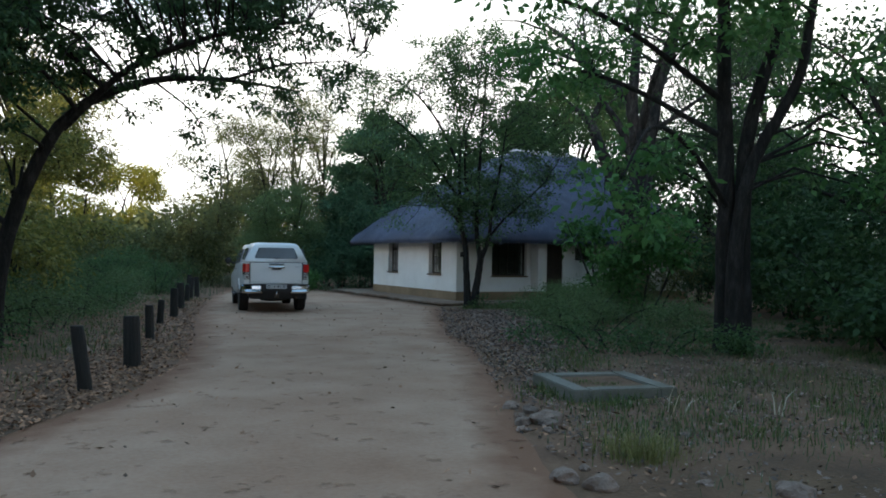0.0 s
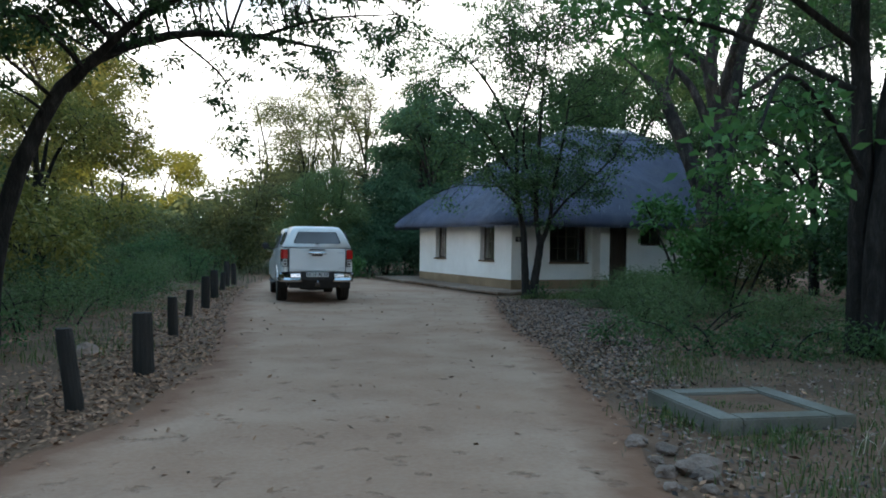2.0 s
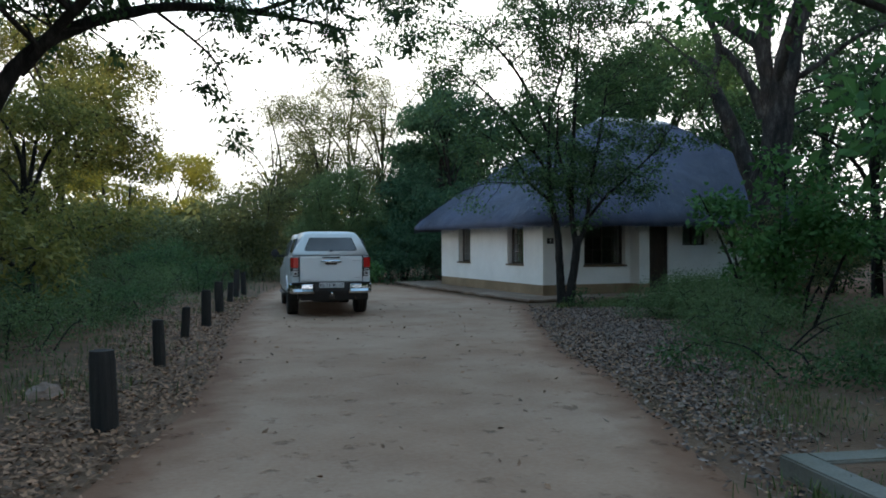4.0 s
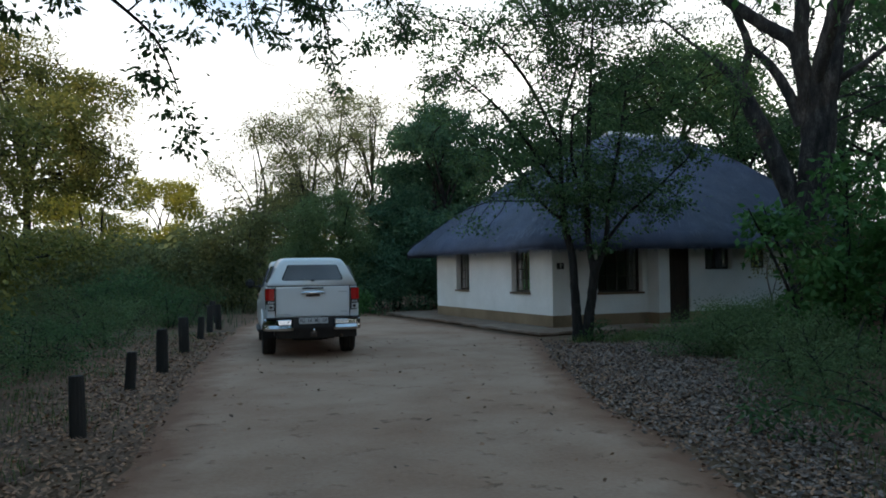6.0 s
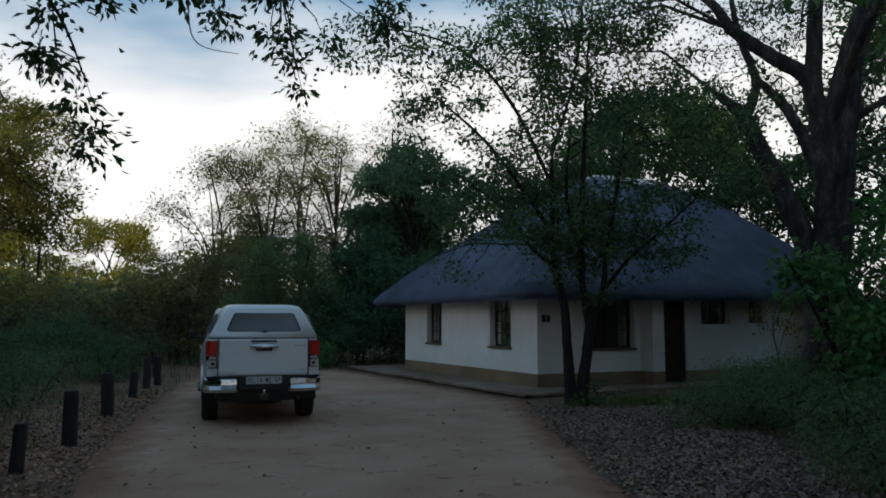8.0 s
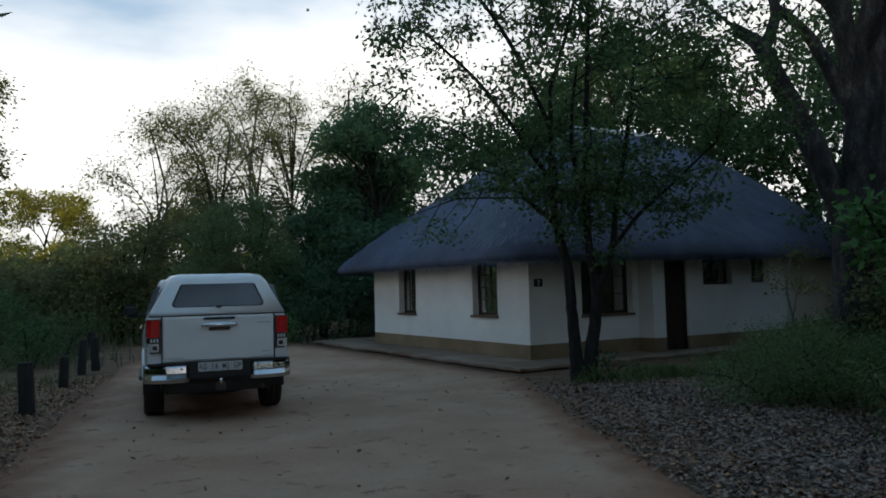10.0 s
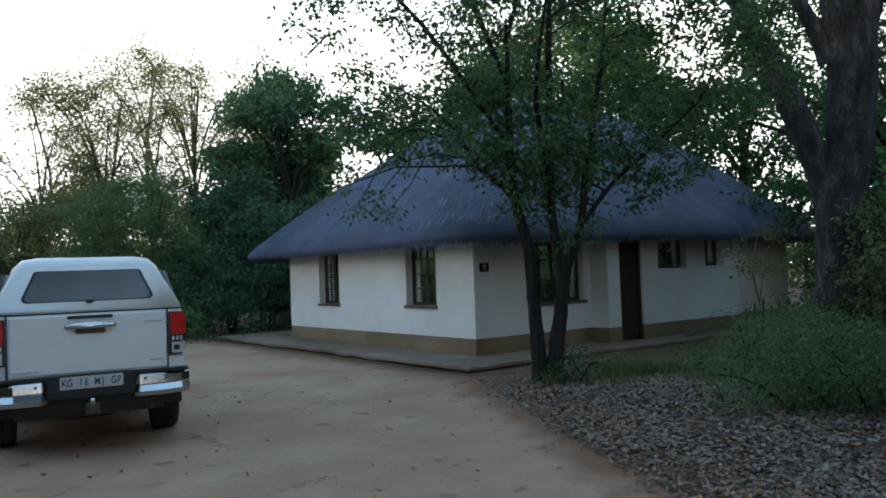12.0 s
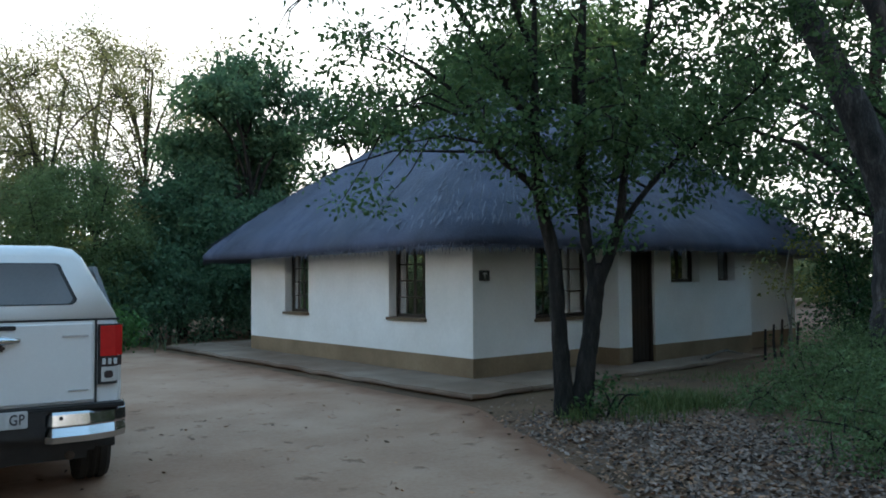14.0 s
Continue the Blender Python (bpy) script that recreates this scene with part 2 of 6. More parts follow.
M_RED = surface("red_lens", [(0.2, (0.40, 0.014, 0.014)), (0.8, (0.62, 0.025, 0.022))], 12, 0.16, bump=0.05, coat=0.6)
M_CLEARLENS = surface("clear_lens", [(0.2, (0.45, 0.44, 0.43)), (0.8, (0.62, 0.61, 0.6))], 14, 0.15, bump=0.05, coat=0.6)
M_SMOKED = surface("smoked_lens", [(0.2, (0.03, 0.022, 0.022)), (0.8, (0.07, 0.05, 0.05))], 14, 0.18, bump=0.03)
M_PLATE = surface("plate_white", [(0.2, (0.40, 0.41, 0.42)), (0.8, (0.5, 0.51, 0.52))], 6, 0.4, bump=0.02)
M_INK = surface("plate_ink", [(0.2, (0.02, 0.02, 0.03)), (0.8, (0.04, 0.04, 0.05))], 6, 0.5, bump=0)
M_TINT = surface("tinted_glass", [(0.2, (0.10, 0.10, 0.108)), (0.8, (0.14, 0.14, 0.15))], 1.5, 0.12, bump=0.0, spec=0.6)
M_SIGN = surface("sign_black", [(0.2, (0.012, 0.012, 0.012)), (0.8, (0.03, 0.03, 0.03))], 6, 0.5, bump=0)
M_SIGN_FIG = surface("sign_figure_paint", [(0.2, (0.5, 0.5, 0.48)), (0.8, (0.6, 0.6, 0.58))], 6, 0.6, bump=0)
M_STEEL = surface("rusty_steel", [(0.3, (0.05, 0.04, 0.035)), (0.7, (0.12, 0.09, 0.075))], 7, 0.75, metal=0.3, bump=0.4)
M_DRYSTALK = surface("dry_stalk", [(0.2, (0.36, 0.32, 0.24)), (0.8, (0.55, 0.5, 0.4))], 9, 0.8, bump=0.1, per="island", per_amount=0.3)

M_LEAF_DEEP = leaf_shader("leaf_deep_green", (0.021, 0.048, 0.022), (0.044, 0.098, 0.037), (0.086, 0.155, 0.055))
M_LEAF_MID = leaf_shader("leaf_mid_green", (0.034, 0.072, 0.030), (0.070, 0.138, 0.054), (0.130, 0.215, 0.080), 0.45)
M_LEAF_BRIGHT = leaf_shader("leaf_bright_green", (0.040, 0.105, 0.030), (0.075, 0.190, 0.055), (0.135, 0.270, 0.085), 0.45)
M_LEAF_GREY = leaf_shader("leaf_grey_green", (0.058, 0.078, 0.036), (0.130, 0.155, 0.064), (0.235, 0.240, 0.092))
M_LEAF_OLIVE = leaf_shader("leaf_olive", (0.075, 0.092, 0.024), (0.165, 0.175, 0.042), (0.310, 0.275, 0.066))
# the warm light of the low sun is put into this leaf colour
M_LEAF_YELLOW = leaf_shader("leaf_sunlit_yellow", (0.125, 0.140, 0.028), (0.290, 0.285, 0.048), (0.490, 0.440, 0.075), 0.4)
M_LEAF_BLUE = leaf_shader("leaf_blue_green", (0.034, 0.080, 0.046), (0.070, 0.150, 0.084), (0.130, 0.235, 0.122), 0.45)
M_LEAF_SAGE = leaf_shader("leaf_sage_green", (0.058, 0.102, 0.044), (0.115, 0.185, 0.074), (0.205, 0.285, 0.120))
M_GRASS_GREY = leaf_shader("grey_grass_blade", (0.06, 0.08, 0.045), (0.12, 0.145, 0.08), (0.23, 0.235, 0.14), 0.3)
M_GRASS_YELLOW = leaf_shader("yellowing_grass_blade", (0.13, 0.135, 0.045), (0.22, 0.215, 0.075), (0.33, 0.31, 0.13), 0.3)
M_GRASS = leaf_shader("grass_blade", (0.037, 0.063, 0.020), (0.081, 0.127, 0.039), (0.188, 0.196, 0.072), 0.3)

m, n, l, p = shader("window_glass")
p.inputs["Base Color"].default_value = (0.8, 0.84, 0.84, 1)
p.inputs["Roughness"].default_value, p.inputs["Transmission Weight"].default_value, p.inputs["IOR"].default_value = 0.03, 1.0, 1.45
M_GLASS = m


# ---- mesh helpers ----
def mesh_ob(name, verts, faces, mat, parent=None, smooth=False, label=""):
    me = bpy.data.meshes.new(name)
    me.from_pydata([tuple(v) for v in verts], [], faces)
    me.materials.append(mat)
    if smooth:
        me.polygons.foreach_set("use_smooth", [True] * len(me.polygons))
    me.update()
    ob = new(name, me)
    ob.parent = parent
    return tagged(ob, label) if label else ob


def part(name, bm, material, parent=None, label="", smooth=False):
    """One mesh object from a bmesh, under a thing or a part."""
    bmesh.ops.recalc_face_normals(bm, faces=bm.faces)
    me = bpy.data.meshes.new(name)
    bm.to_mesh(me)
    bm.free()
    me.materials.append(material)
    if smooth:
        me.polygons.foreach_set("use_smooth", [True] * len(me.polygons))
    ob = new(name, me)
    ob.parent = parent
    return tagged(ob, label) if label else ob


def empty(name, m=None):
    ob = new(name)
    if m is not None:
        ob.matrix_world = m
    return ob


def box(lo, hi, bevel=0.0, seg=2, bm=None):
    """A box between two corners, with rounded edges."""
    own = bmesh.new()
    bmesh.ops.create_cube(own, size=1.0)
    lo, hi = Vector(lo), Vector(hi)
    for v in own.verts:
        v.co = Vector(((lo[k] + hi[k]) / 2 + v.co[k] * (hi[k] - lo[k]) for k in range(3)))
    if bevel:
        bmesh.ops.bevel(own, geom=own.edges[:], offset=bevel, segments=seg, affect="EDGES")
    if bm is None:
        return own
    merge(bm, own)
    return bm


def merge(bm, own):
    tmp = bpy.data.meshes.new("tmp")
    own.to_mesh(tmp)
    own.free()
    bm.from_mesh(tmp)
    bpy.data.meshes.remove(tmp)


def loft(rings, closed=True, caps=True):
    """A skin over rings of equally many points."""
    bm = bmesh.new()
    rows = [[bm.verts.new(p) for p in ring] for ring in rings]
    k = len(rows[0])
    for a, b in zip(rows, rows[1:]):
        for i in range(k if closed else k - 1):
            bm.faces.new((a[i], a[(i + 1) % k], b[(i + 1) % k], b[i]))
    if caps:
        bm.faces.new(rows[0][::-1])
        bm.faces.new(rows[-1])
    return bm


def lathe(profile, axis="x", seg=28):
    """A turned body from (radius, offset) pairs about an axis."""
    rings = []
    for r, o in profile:
        ring = []
        for i in range(seg):
            a = 2 * math.pi * i / seg
            u, v = r * math.cos(a), r * math.sin(a)
            ring.append((o, u, v) if axis == "x" else (u, v, o))
        rings.append(ring)
    return loft(rings)


def tubes(paths, sides=7):
    """Vertices and faces of tapered tubes along paths of (point, radius)."""
    verts, faces = [], []
    for path in paths:
        base, u = len(verts), None
        for k, (q, r) in enumerate(path):
            q = Vector(q)
            ahead = Vector(path[min(k + 1, len(path) - 1)][0]) - Vector(path[max(k - 1, 0)][0])
            ahead = ahead.normalized() if ahead.length > 1e-6 else Vector((0, 0, 1))
            u = ahead.orthogonal() if u is None else u - ahead * u.dot(ahead)
            u = u.normalized() if u.length > 1e-4 else ahead.orthogonal().normalized()
            v = ahead.cross(u)
            for i in range(sides):
                a = 2 * math.pi * i / sides
                verts.append(q + (u * math.cos(a) + v * math.sin(a)) * r)
            if k:
                o = base + (k - 1) * sides
                for i in range(sides):
                    j = (i + 1) % sides
                    faces.append((o + i, o + j, o + sides + j, o + sides + i))
        faces.append(tuple(range(base, base + sides)))
        faces.append(tuple(range(len(verts) - sides, len(verts)))[::-1])
    return verts, faces


def bend(points, radii, steps=5, wobble=0.0, rng=random):
    """A smooth path through control points."""
    pts = [Vector(q) for q in points]
    out = []
    for i in range(len(pts) - 1):
        p0, p1, p2, p3 = pts[max(i - 1, 0)], pts[i], pts[i + 1], pts[min(i + 2, len(pts) - 1)]
        for k in range(steps + (i == len(pts) - 2)):
            t = k / steps
            q = 0.5 * (2 * p1 + (p2 - p0) * t + (2 * p0 - 5 * p1 + 4 * p2 - p3) * t * t + (3 * p1 - p0 - 3 * p2 + p3) * t ** 3)
            r = radii[i] + (radii[i + 1] - radii[i]) * t
            q += Vector((rng.uniform(-1, 1), rng.uniform(-1, 1), rng.uniform(-1, 1))) * wobble * r
            out.append((q, r))
    return out


def quads_mesh(name, verts, mat, parent=None, label="", kind="", mesh_only=False):
    """A mesh of loose quads from an array (count, 4, 3)."""
    count = len(verts)
    me = bpy.data.meshes.new(name)
    me.vertices.add(count * 4)
    me.vertices.foreach_set("co", np.ascontiguousarray(verts, dtype=np.float32).ravel())
    me.loops.add(count * 4)
    me.loops.foreach_set("vertex_index", np.arange(count * 4, dtype=np.int32))
    me.polygons.add(count)
    me.polygons.foreach_set("loop_start", np.arange(0, count * 4, 4, dtype=np.int32))
    me.polygons.foreach_set("loop_total", np.full(count, 4, dtype=np.int32))
    me.materials.append(mat)
    me.update(calc_edges=True)
    if mesh_only:
        return me
    ob = new(name, me)
    ob.parent = parent
    return tagged(ob, label, kind=kind)


FULL = 1.55  # how full all crowns are


def unit(a):
    return a / np.maximum(np.linalg.norm(a, axis=-1, keepdims=True), 1e-9)


def leaf_quads(rng, centres, ways, length, width, fold=0.25, droop=0.3):
    """Folded leaf blades: base, side, tip, side."""
    k = len(centres)
    way = unit(ways + rng.normal(0, 0.45, (k, 3)) - np.array([0, 0, droop]))
    side = unit(np.cross(way, rng.normal(0, 1, (k, 3))))
    up = np.cross(side, way)
    ln = length * rng.uniform(0.6, 1.25, (k, 1))
    wd = width * rng.uniform(0.7, 1.2, (k, 1)) * 0.5
    a, b = centres, centres + way * ln
    mid = centres + way * ln * 0.45 + up * wd * fold * 2
    return np.stack([a, mid + side * wd - up * wd * fold, b - up * ln * 0.12, mid - side * wd - up * wd * fold], 1)


def crown_points(rng, blobs, per_volume, hollow=0.35):
    """Cluster centres in blobs (centre, radii), thinner within, with an uneven outline."""
    out = []
    for c, r in blobs:
        c, r = np.array(c, float), np.array(r, float)
        k = max(4, int(per_volume * r[0] * r[1] * r[2] * 4.2))
        d = unit(rng.normal(0, 1, (k, 3)))
        rad = rng.uniform(hollow, 1.0, (k, 1)) ** 0.6
        q = d * rad
        lump = np.array([0.82 + 0.42 * noise.noise(Vector((c + 1.7 * v * r).tolist()) * 0.55) for v in q])[:, None]
        out.append(c + q * r * lump * 1.05)
    return np.concatenate(out)


def tree(name, limbs, blobs, leaf_mat, bark, label, category="tree", seed=1, per_volume=3.0, leaves=34, cluster=0.42, length=0.11, width=0.045, hollow=0.35,
         floor=0.05, thick=1.0, twig=0.012, sides=8, base=None, group="", wobble=0.12, droop=0.3, sprigs=()):
    """A tree: tapered limbs through control points, twigs out to clusters, and a leaf mesh. Positions are relative to base."""
    rng, rnd = np.random.default_rng(seed), random.Random(seed)
    leaves, per_volume, length, width = int(leaves * FULL), per_volume * FULL, length * 1.25, width * 1.45
    root = empty(name, pose(*(base or (0, 0, 0))))
    paths = [bend(pts, [r * thick for r in radii], 6, wobble, rnd) for pts, radii in limbs]
    joints = [(q, r) for path in paths for q, r in path[2:]]
    centres = crown_points(rng, blobs, per_volume, hollow)
    if len(sprigs):
        centres = np.concatenate([centres, np.array(sprigs, float)])
    centres = centres[centres[:, 2] > floor]
    jq = np.array([q[:] for q, r in joints])
    thin = []
    hubs = []
    for c in centres:
        d = np.linalg.norm(jq - c, axis=1) + np.maximum(jq[:, 2] - c[2], 0) * 0.6
        k = int(np.argmin(d))
        q, r = Vector(jq[k]), joints[k][1]
        e = Vector(c)
        if hubs and rnd.random() < 0.75:
            near = min(hubs, key=lambda h: (h - e).length)
            if (near - e).length < (q - e).length:
                q, r = near, twig * 1.6
        m = (q + e) / 2 + Vector((rnd.uniform(-.12, .12), rnd.uniform(-.12, .12), rnd.uniform(0, .22))) * (e - q).length
        r0 = min(r * 0.6, twig * (1.0 + (e - q).length * 0.9))
        thin.append([(q, r0), (m, r0 * 0.7), (e, r0 * 0.35)])
        if len(hubs) < 900:
            hubs.append(m)
            hubs.append(e)
    v1, f1 = tubes(paths, sides)
    mesh_ob("trunk", v1, f1, bark, root, True)
    if thin:
        v2, f2 = tubes(thin, 4)
        tagged(mesh_ob("twigwork", v2, f2, bark, root, True), kind="stuff")
    k = len(centres) * leaves
    cc = np.repeat(centres, leaves, 0)
    off = rng.normal(0, 1, (k, 3)) * np.array([1, 1, 0.62]) * cluster * rng.uniform(0.35, 1.1, (k, 1)) * 0.62
    quads_mesh("crown", leaf_quads(rng, cc + off, unit(off), length, width, droop=droop), leaf_mat, root, kind="stuff")
    return tagged(root, label, category, group)


# ---- ground ----
LEFT_EDGE = [(-60, -9.0), (0, -2.8), (5, -1.2), (8.5, 0.75), (10, 1.7), (12.4, 2.6), (15, 3.1), (19.3, 3.8), (23, 4.5), (30, 6.1), (34, 7.3), (40, 9.5)]
RIGHT_EDGE = [(-60, -2.0), (0, 2.6), (6, 4.35), (8.4, 5.6), (9.7, 6.2), (12.2, 7.35), (14.3, 8.0), (17.5, 9.4), (20.8, 11.0), (22.3, 11.75), (34.5, 11.78), (40, 11.0)]


def edge_x(edge, y):
    ys, xs = zip(*edge)
    return float(np.interp(y, ys, xs))


def ground_z(x, y):
    """Height of the verge: flat by the road, gently uneven away from it."""
    off = max(edge_x(LEFT_EDGE, y) - x, x - edge_x(RIGHT_EDGE, y), 0.0)
    return -0.004 + min(off, 2.0) * 0.02 + min(off, 3.0) / 3.0 * 0.06 * noise.noise(Vector((x * 0.5, y * 0.5, 0.0)))


axis_x = [-260, -160, -90, -50, -32] + [-22 + 0.5 * i for i in range(105)] + [42, 60, 100, 170, 260]
axis_y = [-220, -120, -60, -30] + [-15 + 0.5 * i for i in range(125)] + [56, 70, 100, 160, 260, 360]
gv = [(x, y, ground_z(x, y)) for y in axis_y for x in axis_x]
gw = len(axis_x)
gf = [(j * gw + i, j * gw + i + 1, (j + 1) * gw + i + 1, (j + 1) * gw + i) for j in range(len(axis_y) - 1) for i in range(gw - 1)]
tagged(mesh_ob("ground", gv, gf, M_SOIL, None, True), "bare brown woodland soil with grass and leaves", "ground", kind="structure")

rv, rows_y = [], [-58 + 2.0 * i for i in range(25)] + [-8 + 0.25 * i for i in range(185)]
cols = 29
for y in rows_y:
    wig = 0.10
    x0 = edge_x(LEFT_EDGE, y) + wig * noise.noise(Vector((y * 1.3, 3.0, 0))) + 0.07 * noise.noise(Vector((y * 4.1, 8.0, 0)))
    x1 = edge_x(RIGHT_EDGE, y) + (wig * noise.noise(Vector((y * 1.2, 13.0, 0))) + 0.07 * noise.noise(Vector((y * 4.0, 18.0, 0)))) * (y < 22)
    for i in range(cols):
        s = i / (cols - 1)
        x = x0 + (x1 - x0) * s
        lip = 1 - min(min(s, 1 - s) * (x1 - x0) / 0.25, 1.0)
        z = 0.012 - 0.02 * lip + 0.008 * noise.noise(Vector((x * 1.1, y * 0.6, 1.0))) + 0.004 * noise.noise(Vector((x * 5, y * 4, 2.0)))
        rv.append((x, y, z))
rf = [(j * cols + i, j * cols + i + 1, (j + 1) * cols + i + 1, (j + 1) * cols + i) for j in range(len(rows_y) - 1) for i in range(cols - 1)]
edge_share = []
for j in range(len(rows_y)):
    wide = rv[j * cols + cols - 1][0] - rv[j * cols][0]
    edge_share += [max(0.0, 1.0 - min(i, cols - 1 - i) / (cols - 1) * wide / 0.9) for i in range(cols)]
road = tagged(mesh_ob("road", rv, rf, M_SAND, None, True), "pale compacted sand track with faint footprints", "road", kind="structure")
road.data.attributes.new("edge", "FLOAT", "POINT").data.foreach_set("value", edge_share)

# ---- house ----
WX, WY, BACK, RIGHT = 13.03, 23.83, 31.03, 23.3
FRONT2, STEP, G_X, REC_Y = 23.38, 16.0, 20.47, 23.8
FLOOR, PLINTH, TOP, THICK = 0.10, 0.39, 2.55, 0.28


def wall_run(name, a, b, openings, inward, label):
    """A wall from a to b in the plan with openings (from, to, bottom, top) along it; its outer face is the line a-b. Whitewash above, plinth below."""
    a, b = Vector((*a, 0)), Vector((*b, 0))
    d = (b - a).normalized()
    inn = Vector((*inward, 0))
    length = (b - a).length
    root = empty(name)

    def slab_box(bm, s0, s1, z0, z1, proud=0.0):
        p0, p1 = a + d * s0 - inn * proud, a + d * s1 + inn * THICK
        lo = Vector((min(p0.x, p1.x), min(p0.y, p1.y), z0))
        hi = Vector((max(p0.x, p1.x), max(p0.y, p1.y), z1))
        box(lo, hi, bm=bm)

    cuts = sorted({0.0, length, *(v for o in openings for v in o[:2])})
    white, brown = bmesh.new(), bmesh.new()
    for s0, s1 in zip(cuts, cuts[1:]):
        hole = [o for o in openings if o[0] <= s0 + 1e-6 and o[1] >= s1 - 1e-6]
        spans = [(PLINTH, TOP)]
        low = True
        if hole:
            _, _, z0, z1 = hole[0]
            spans = [(PLINTH, z0)] if z0 > PLINTH else []
            spans.append((z1, TOP))
            low = z0 > PLINTH
        for z0, z1 in spans:
            slab_box(white, s0, s1, z0, z1)
        if low:
            slab_box(brown, s0, s1, FLOOR - 0.06, PLINTH, 0.004)
    part("whitewash", white, M_WALL, root, "uneven whitewashed plaster")
    part("plinth", brown, M_PLINTH, root, "ochre brown painted plinth")
    return tagged(root, label, "wall", kind="structure")


W_TOP = 2.2
wall_run("wall_west", (WX, WY), (WX, BACK), [(24.97 - WY, 25.99 - WY, 0.96, W_TOP), (28.74 - WY, 29.72 - WY, 0.96, W_TOP)], (1, 0), "whitewashed house wall with two windows and brown plinth")
wall_run("wall_south_1", (WX + THICK, WY), (STEP + THICK, WY), [(14.40 - WX - THICK, 15.83 - WX - THICK, 0.94, W_TOP)], (0, 1), "whitewashed house wall with a wide dark window")
wall_run("wall_return", (STEP, FRONT2), (STEP, WY), [], (1, 0), "short whitewashed return wall beside the door")
wall_run("wall_south_2", (STEP + THICK, FRONT2), (G_X, FRONT2), [(16.36 - STEP - THICK, 17.05 - STEP - THICK, FLOOR, 2.12), (17.57 - STEP - THICK, 18.53 - STEP - THICK, 1.51, W_TOP), (19.2 - STEP - THICK, 19.85 - STEP - THICK, 1.53, W_TOP)], (0, 1),
         "whitewashed house wall with door and small high windows")
wall_run("wall_south_3", (G_X - THICK, REC_Y), (RIGHT, REC_Y), [], (0, 1), "recessed whitewashed end wall of the house")
wall_run("wall_recess", (G_X - THICK, FRONT2 + THICK), (G_X - THICK, REC_Y), [], (1, 0), "whitewashed side of the projecting bay")
wall_run("wall_east", (RIGHT - THICK, REC_Y + THICK), (RIGHT - THICK, BACK), [], (1, 0), "whitewashed far end wall of the house")
wall_run("wall_north", (WX, BACK), (RIGHT, BACK), [], (0, 1), "whitewashed back wall of the house")
# plain room surfaces added behind the windows, coloured dark as if in shade
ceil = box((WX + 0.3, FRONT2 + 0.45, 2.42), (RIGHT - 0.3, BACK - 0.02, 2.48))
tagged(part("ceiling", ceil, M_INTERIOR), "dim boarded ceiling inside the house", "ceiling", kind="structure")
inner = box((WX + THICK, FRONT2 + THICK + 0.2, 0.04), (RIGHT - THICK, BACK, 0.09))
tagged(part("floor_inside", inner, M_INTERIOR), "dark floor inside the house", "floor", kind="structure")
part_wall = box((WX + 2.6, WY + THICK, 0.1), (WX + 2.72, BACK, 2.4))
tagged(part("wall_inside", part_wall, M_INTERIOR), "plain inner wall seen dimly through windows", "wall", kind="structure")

# thatched roof on a rounded plan, bulging over the entrance bay
E_X0, E_X1, E_Y0, E_Y1, E_Z = 12.36, 24.4, 23.10, 33.4, 2.06
R_X0, R_X1, R_Y, R_Z = 17.9, 20.6, 28.0, 6.02
ROOF_N = 144


def roof_ring(s, shrink=0.0):
    """Outline of the roof a share s of the way from eave to ridge."""
    x0, x1 = E_X0 + shrink + (R_X0 - E_X0) * s, E_X1 - shrink + (R_X1 - E_X1) * s
    y0, y1 = E_Y0 + shrink + (R_Y - 0.12 - E_Y0) * s, E_Y1 - shrink + (R_Y + 0.12 - E_Y1) * s
    rad = max(0.06, 1.15 * (1 - s) + 0.05)
    rad = min(rad, (y1 - y0) / 2 - 0.01, (x1 - x0) / 2 - 0.01)
    pts = []
    corners = [(x1 - rad, y1 - rad, 0), (x0 + rad, y1 - rad, 90), (x0 + rad, y0 + rad, 180), (x1 - rad, y0 + rad, 270)]
    per = ROOF_N // 8
    for c, (cx, cy, a0) in enumerate(corners):
        for i in range(per):
            a = radians(a0 + 90 * i / (per - 1))
            pts.append((cx + rad * math.cos(a), cy + rad * math.sin(a)))
        nx, ny, na = corners[(c + 1) % 4]
        a = radians(na)
        qx, qy = nx + rad * math.cos(a), ny + rad * math.sin(a)
        px, py = pts[-1]
        for i in range(1, per + 1):
            t = i / (per + 1)
            pts.append((px + (qx - px) * t, py + (qy - py) * t))
    out = []
    for x, y in pts:
        bay = math.exp(-((x - 18.0) / 1.9) ** 4) * max(0.0, 1 - s * 2.2) if y < R_Y else 0.0
        out.append((x, y - 0.42 * bay))
    return out


def roof_z(s):
    return E_Z + 0.26 + (R_Z - E_Z - 0.26) * (0.62 * s + 0.38 * math.sin(s * math.pi / 2))


rings = [[(x, y, E_Z + 0.10) for x, y in roof_ring(0, 0.55)], [(x, y, E_Z + 0.015 * noise.noise(Vector((x * 3, y * 3, 0)))) for x, y in roof_ring(0, 0.06)],
         [(x, y, E_Z + 0.05 + 0.02 * noise.noise(Vector((x * 3, y * 3, 5)))) for x, y in roof_ring(0, 0.0)]]
for k in range(29):
    s = (k / 28) ** 1.0
    ring = []
    for x, y in roof_ring(s):
        z = roof_z(s) - (0.10 if k == 0 else 0.0)
        w = 0.06 * noise.noise(Vector((x * 0.7, y * 0.7, z * 0.7))) + 0.025 * noise.noise(Vector((x * 2.5, y * 2.5, z * 2.5)))
        ring.append((x, y, z + w * min(1, k / 2)))
    rings.append(ring)
roof = empty("roof")
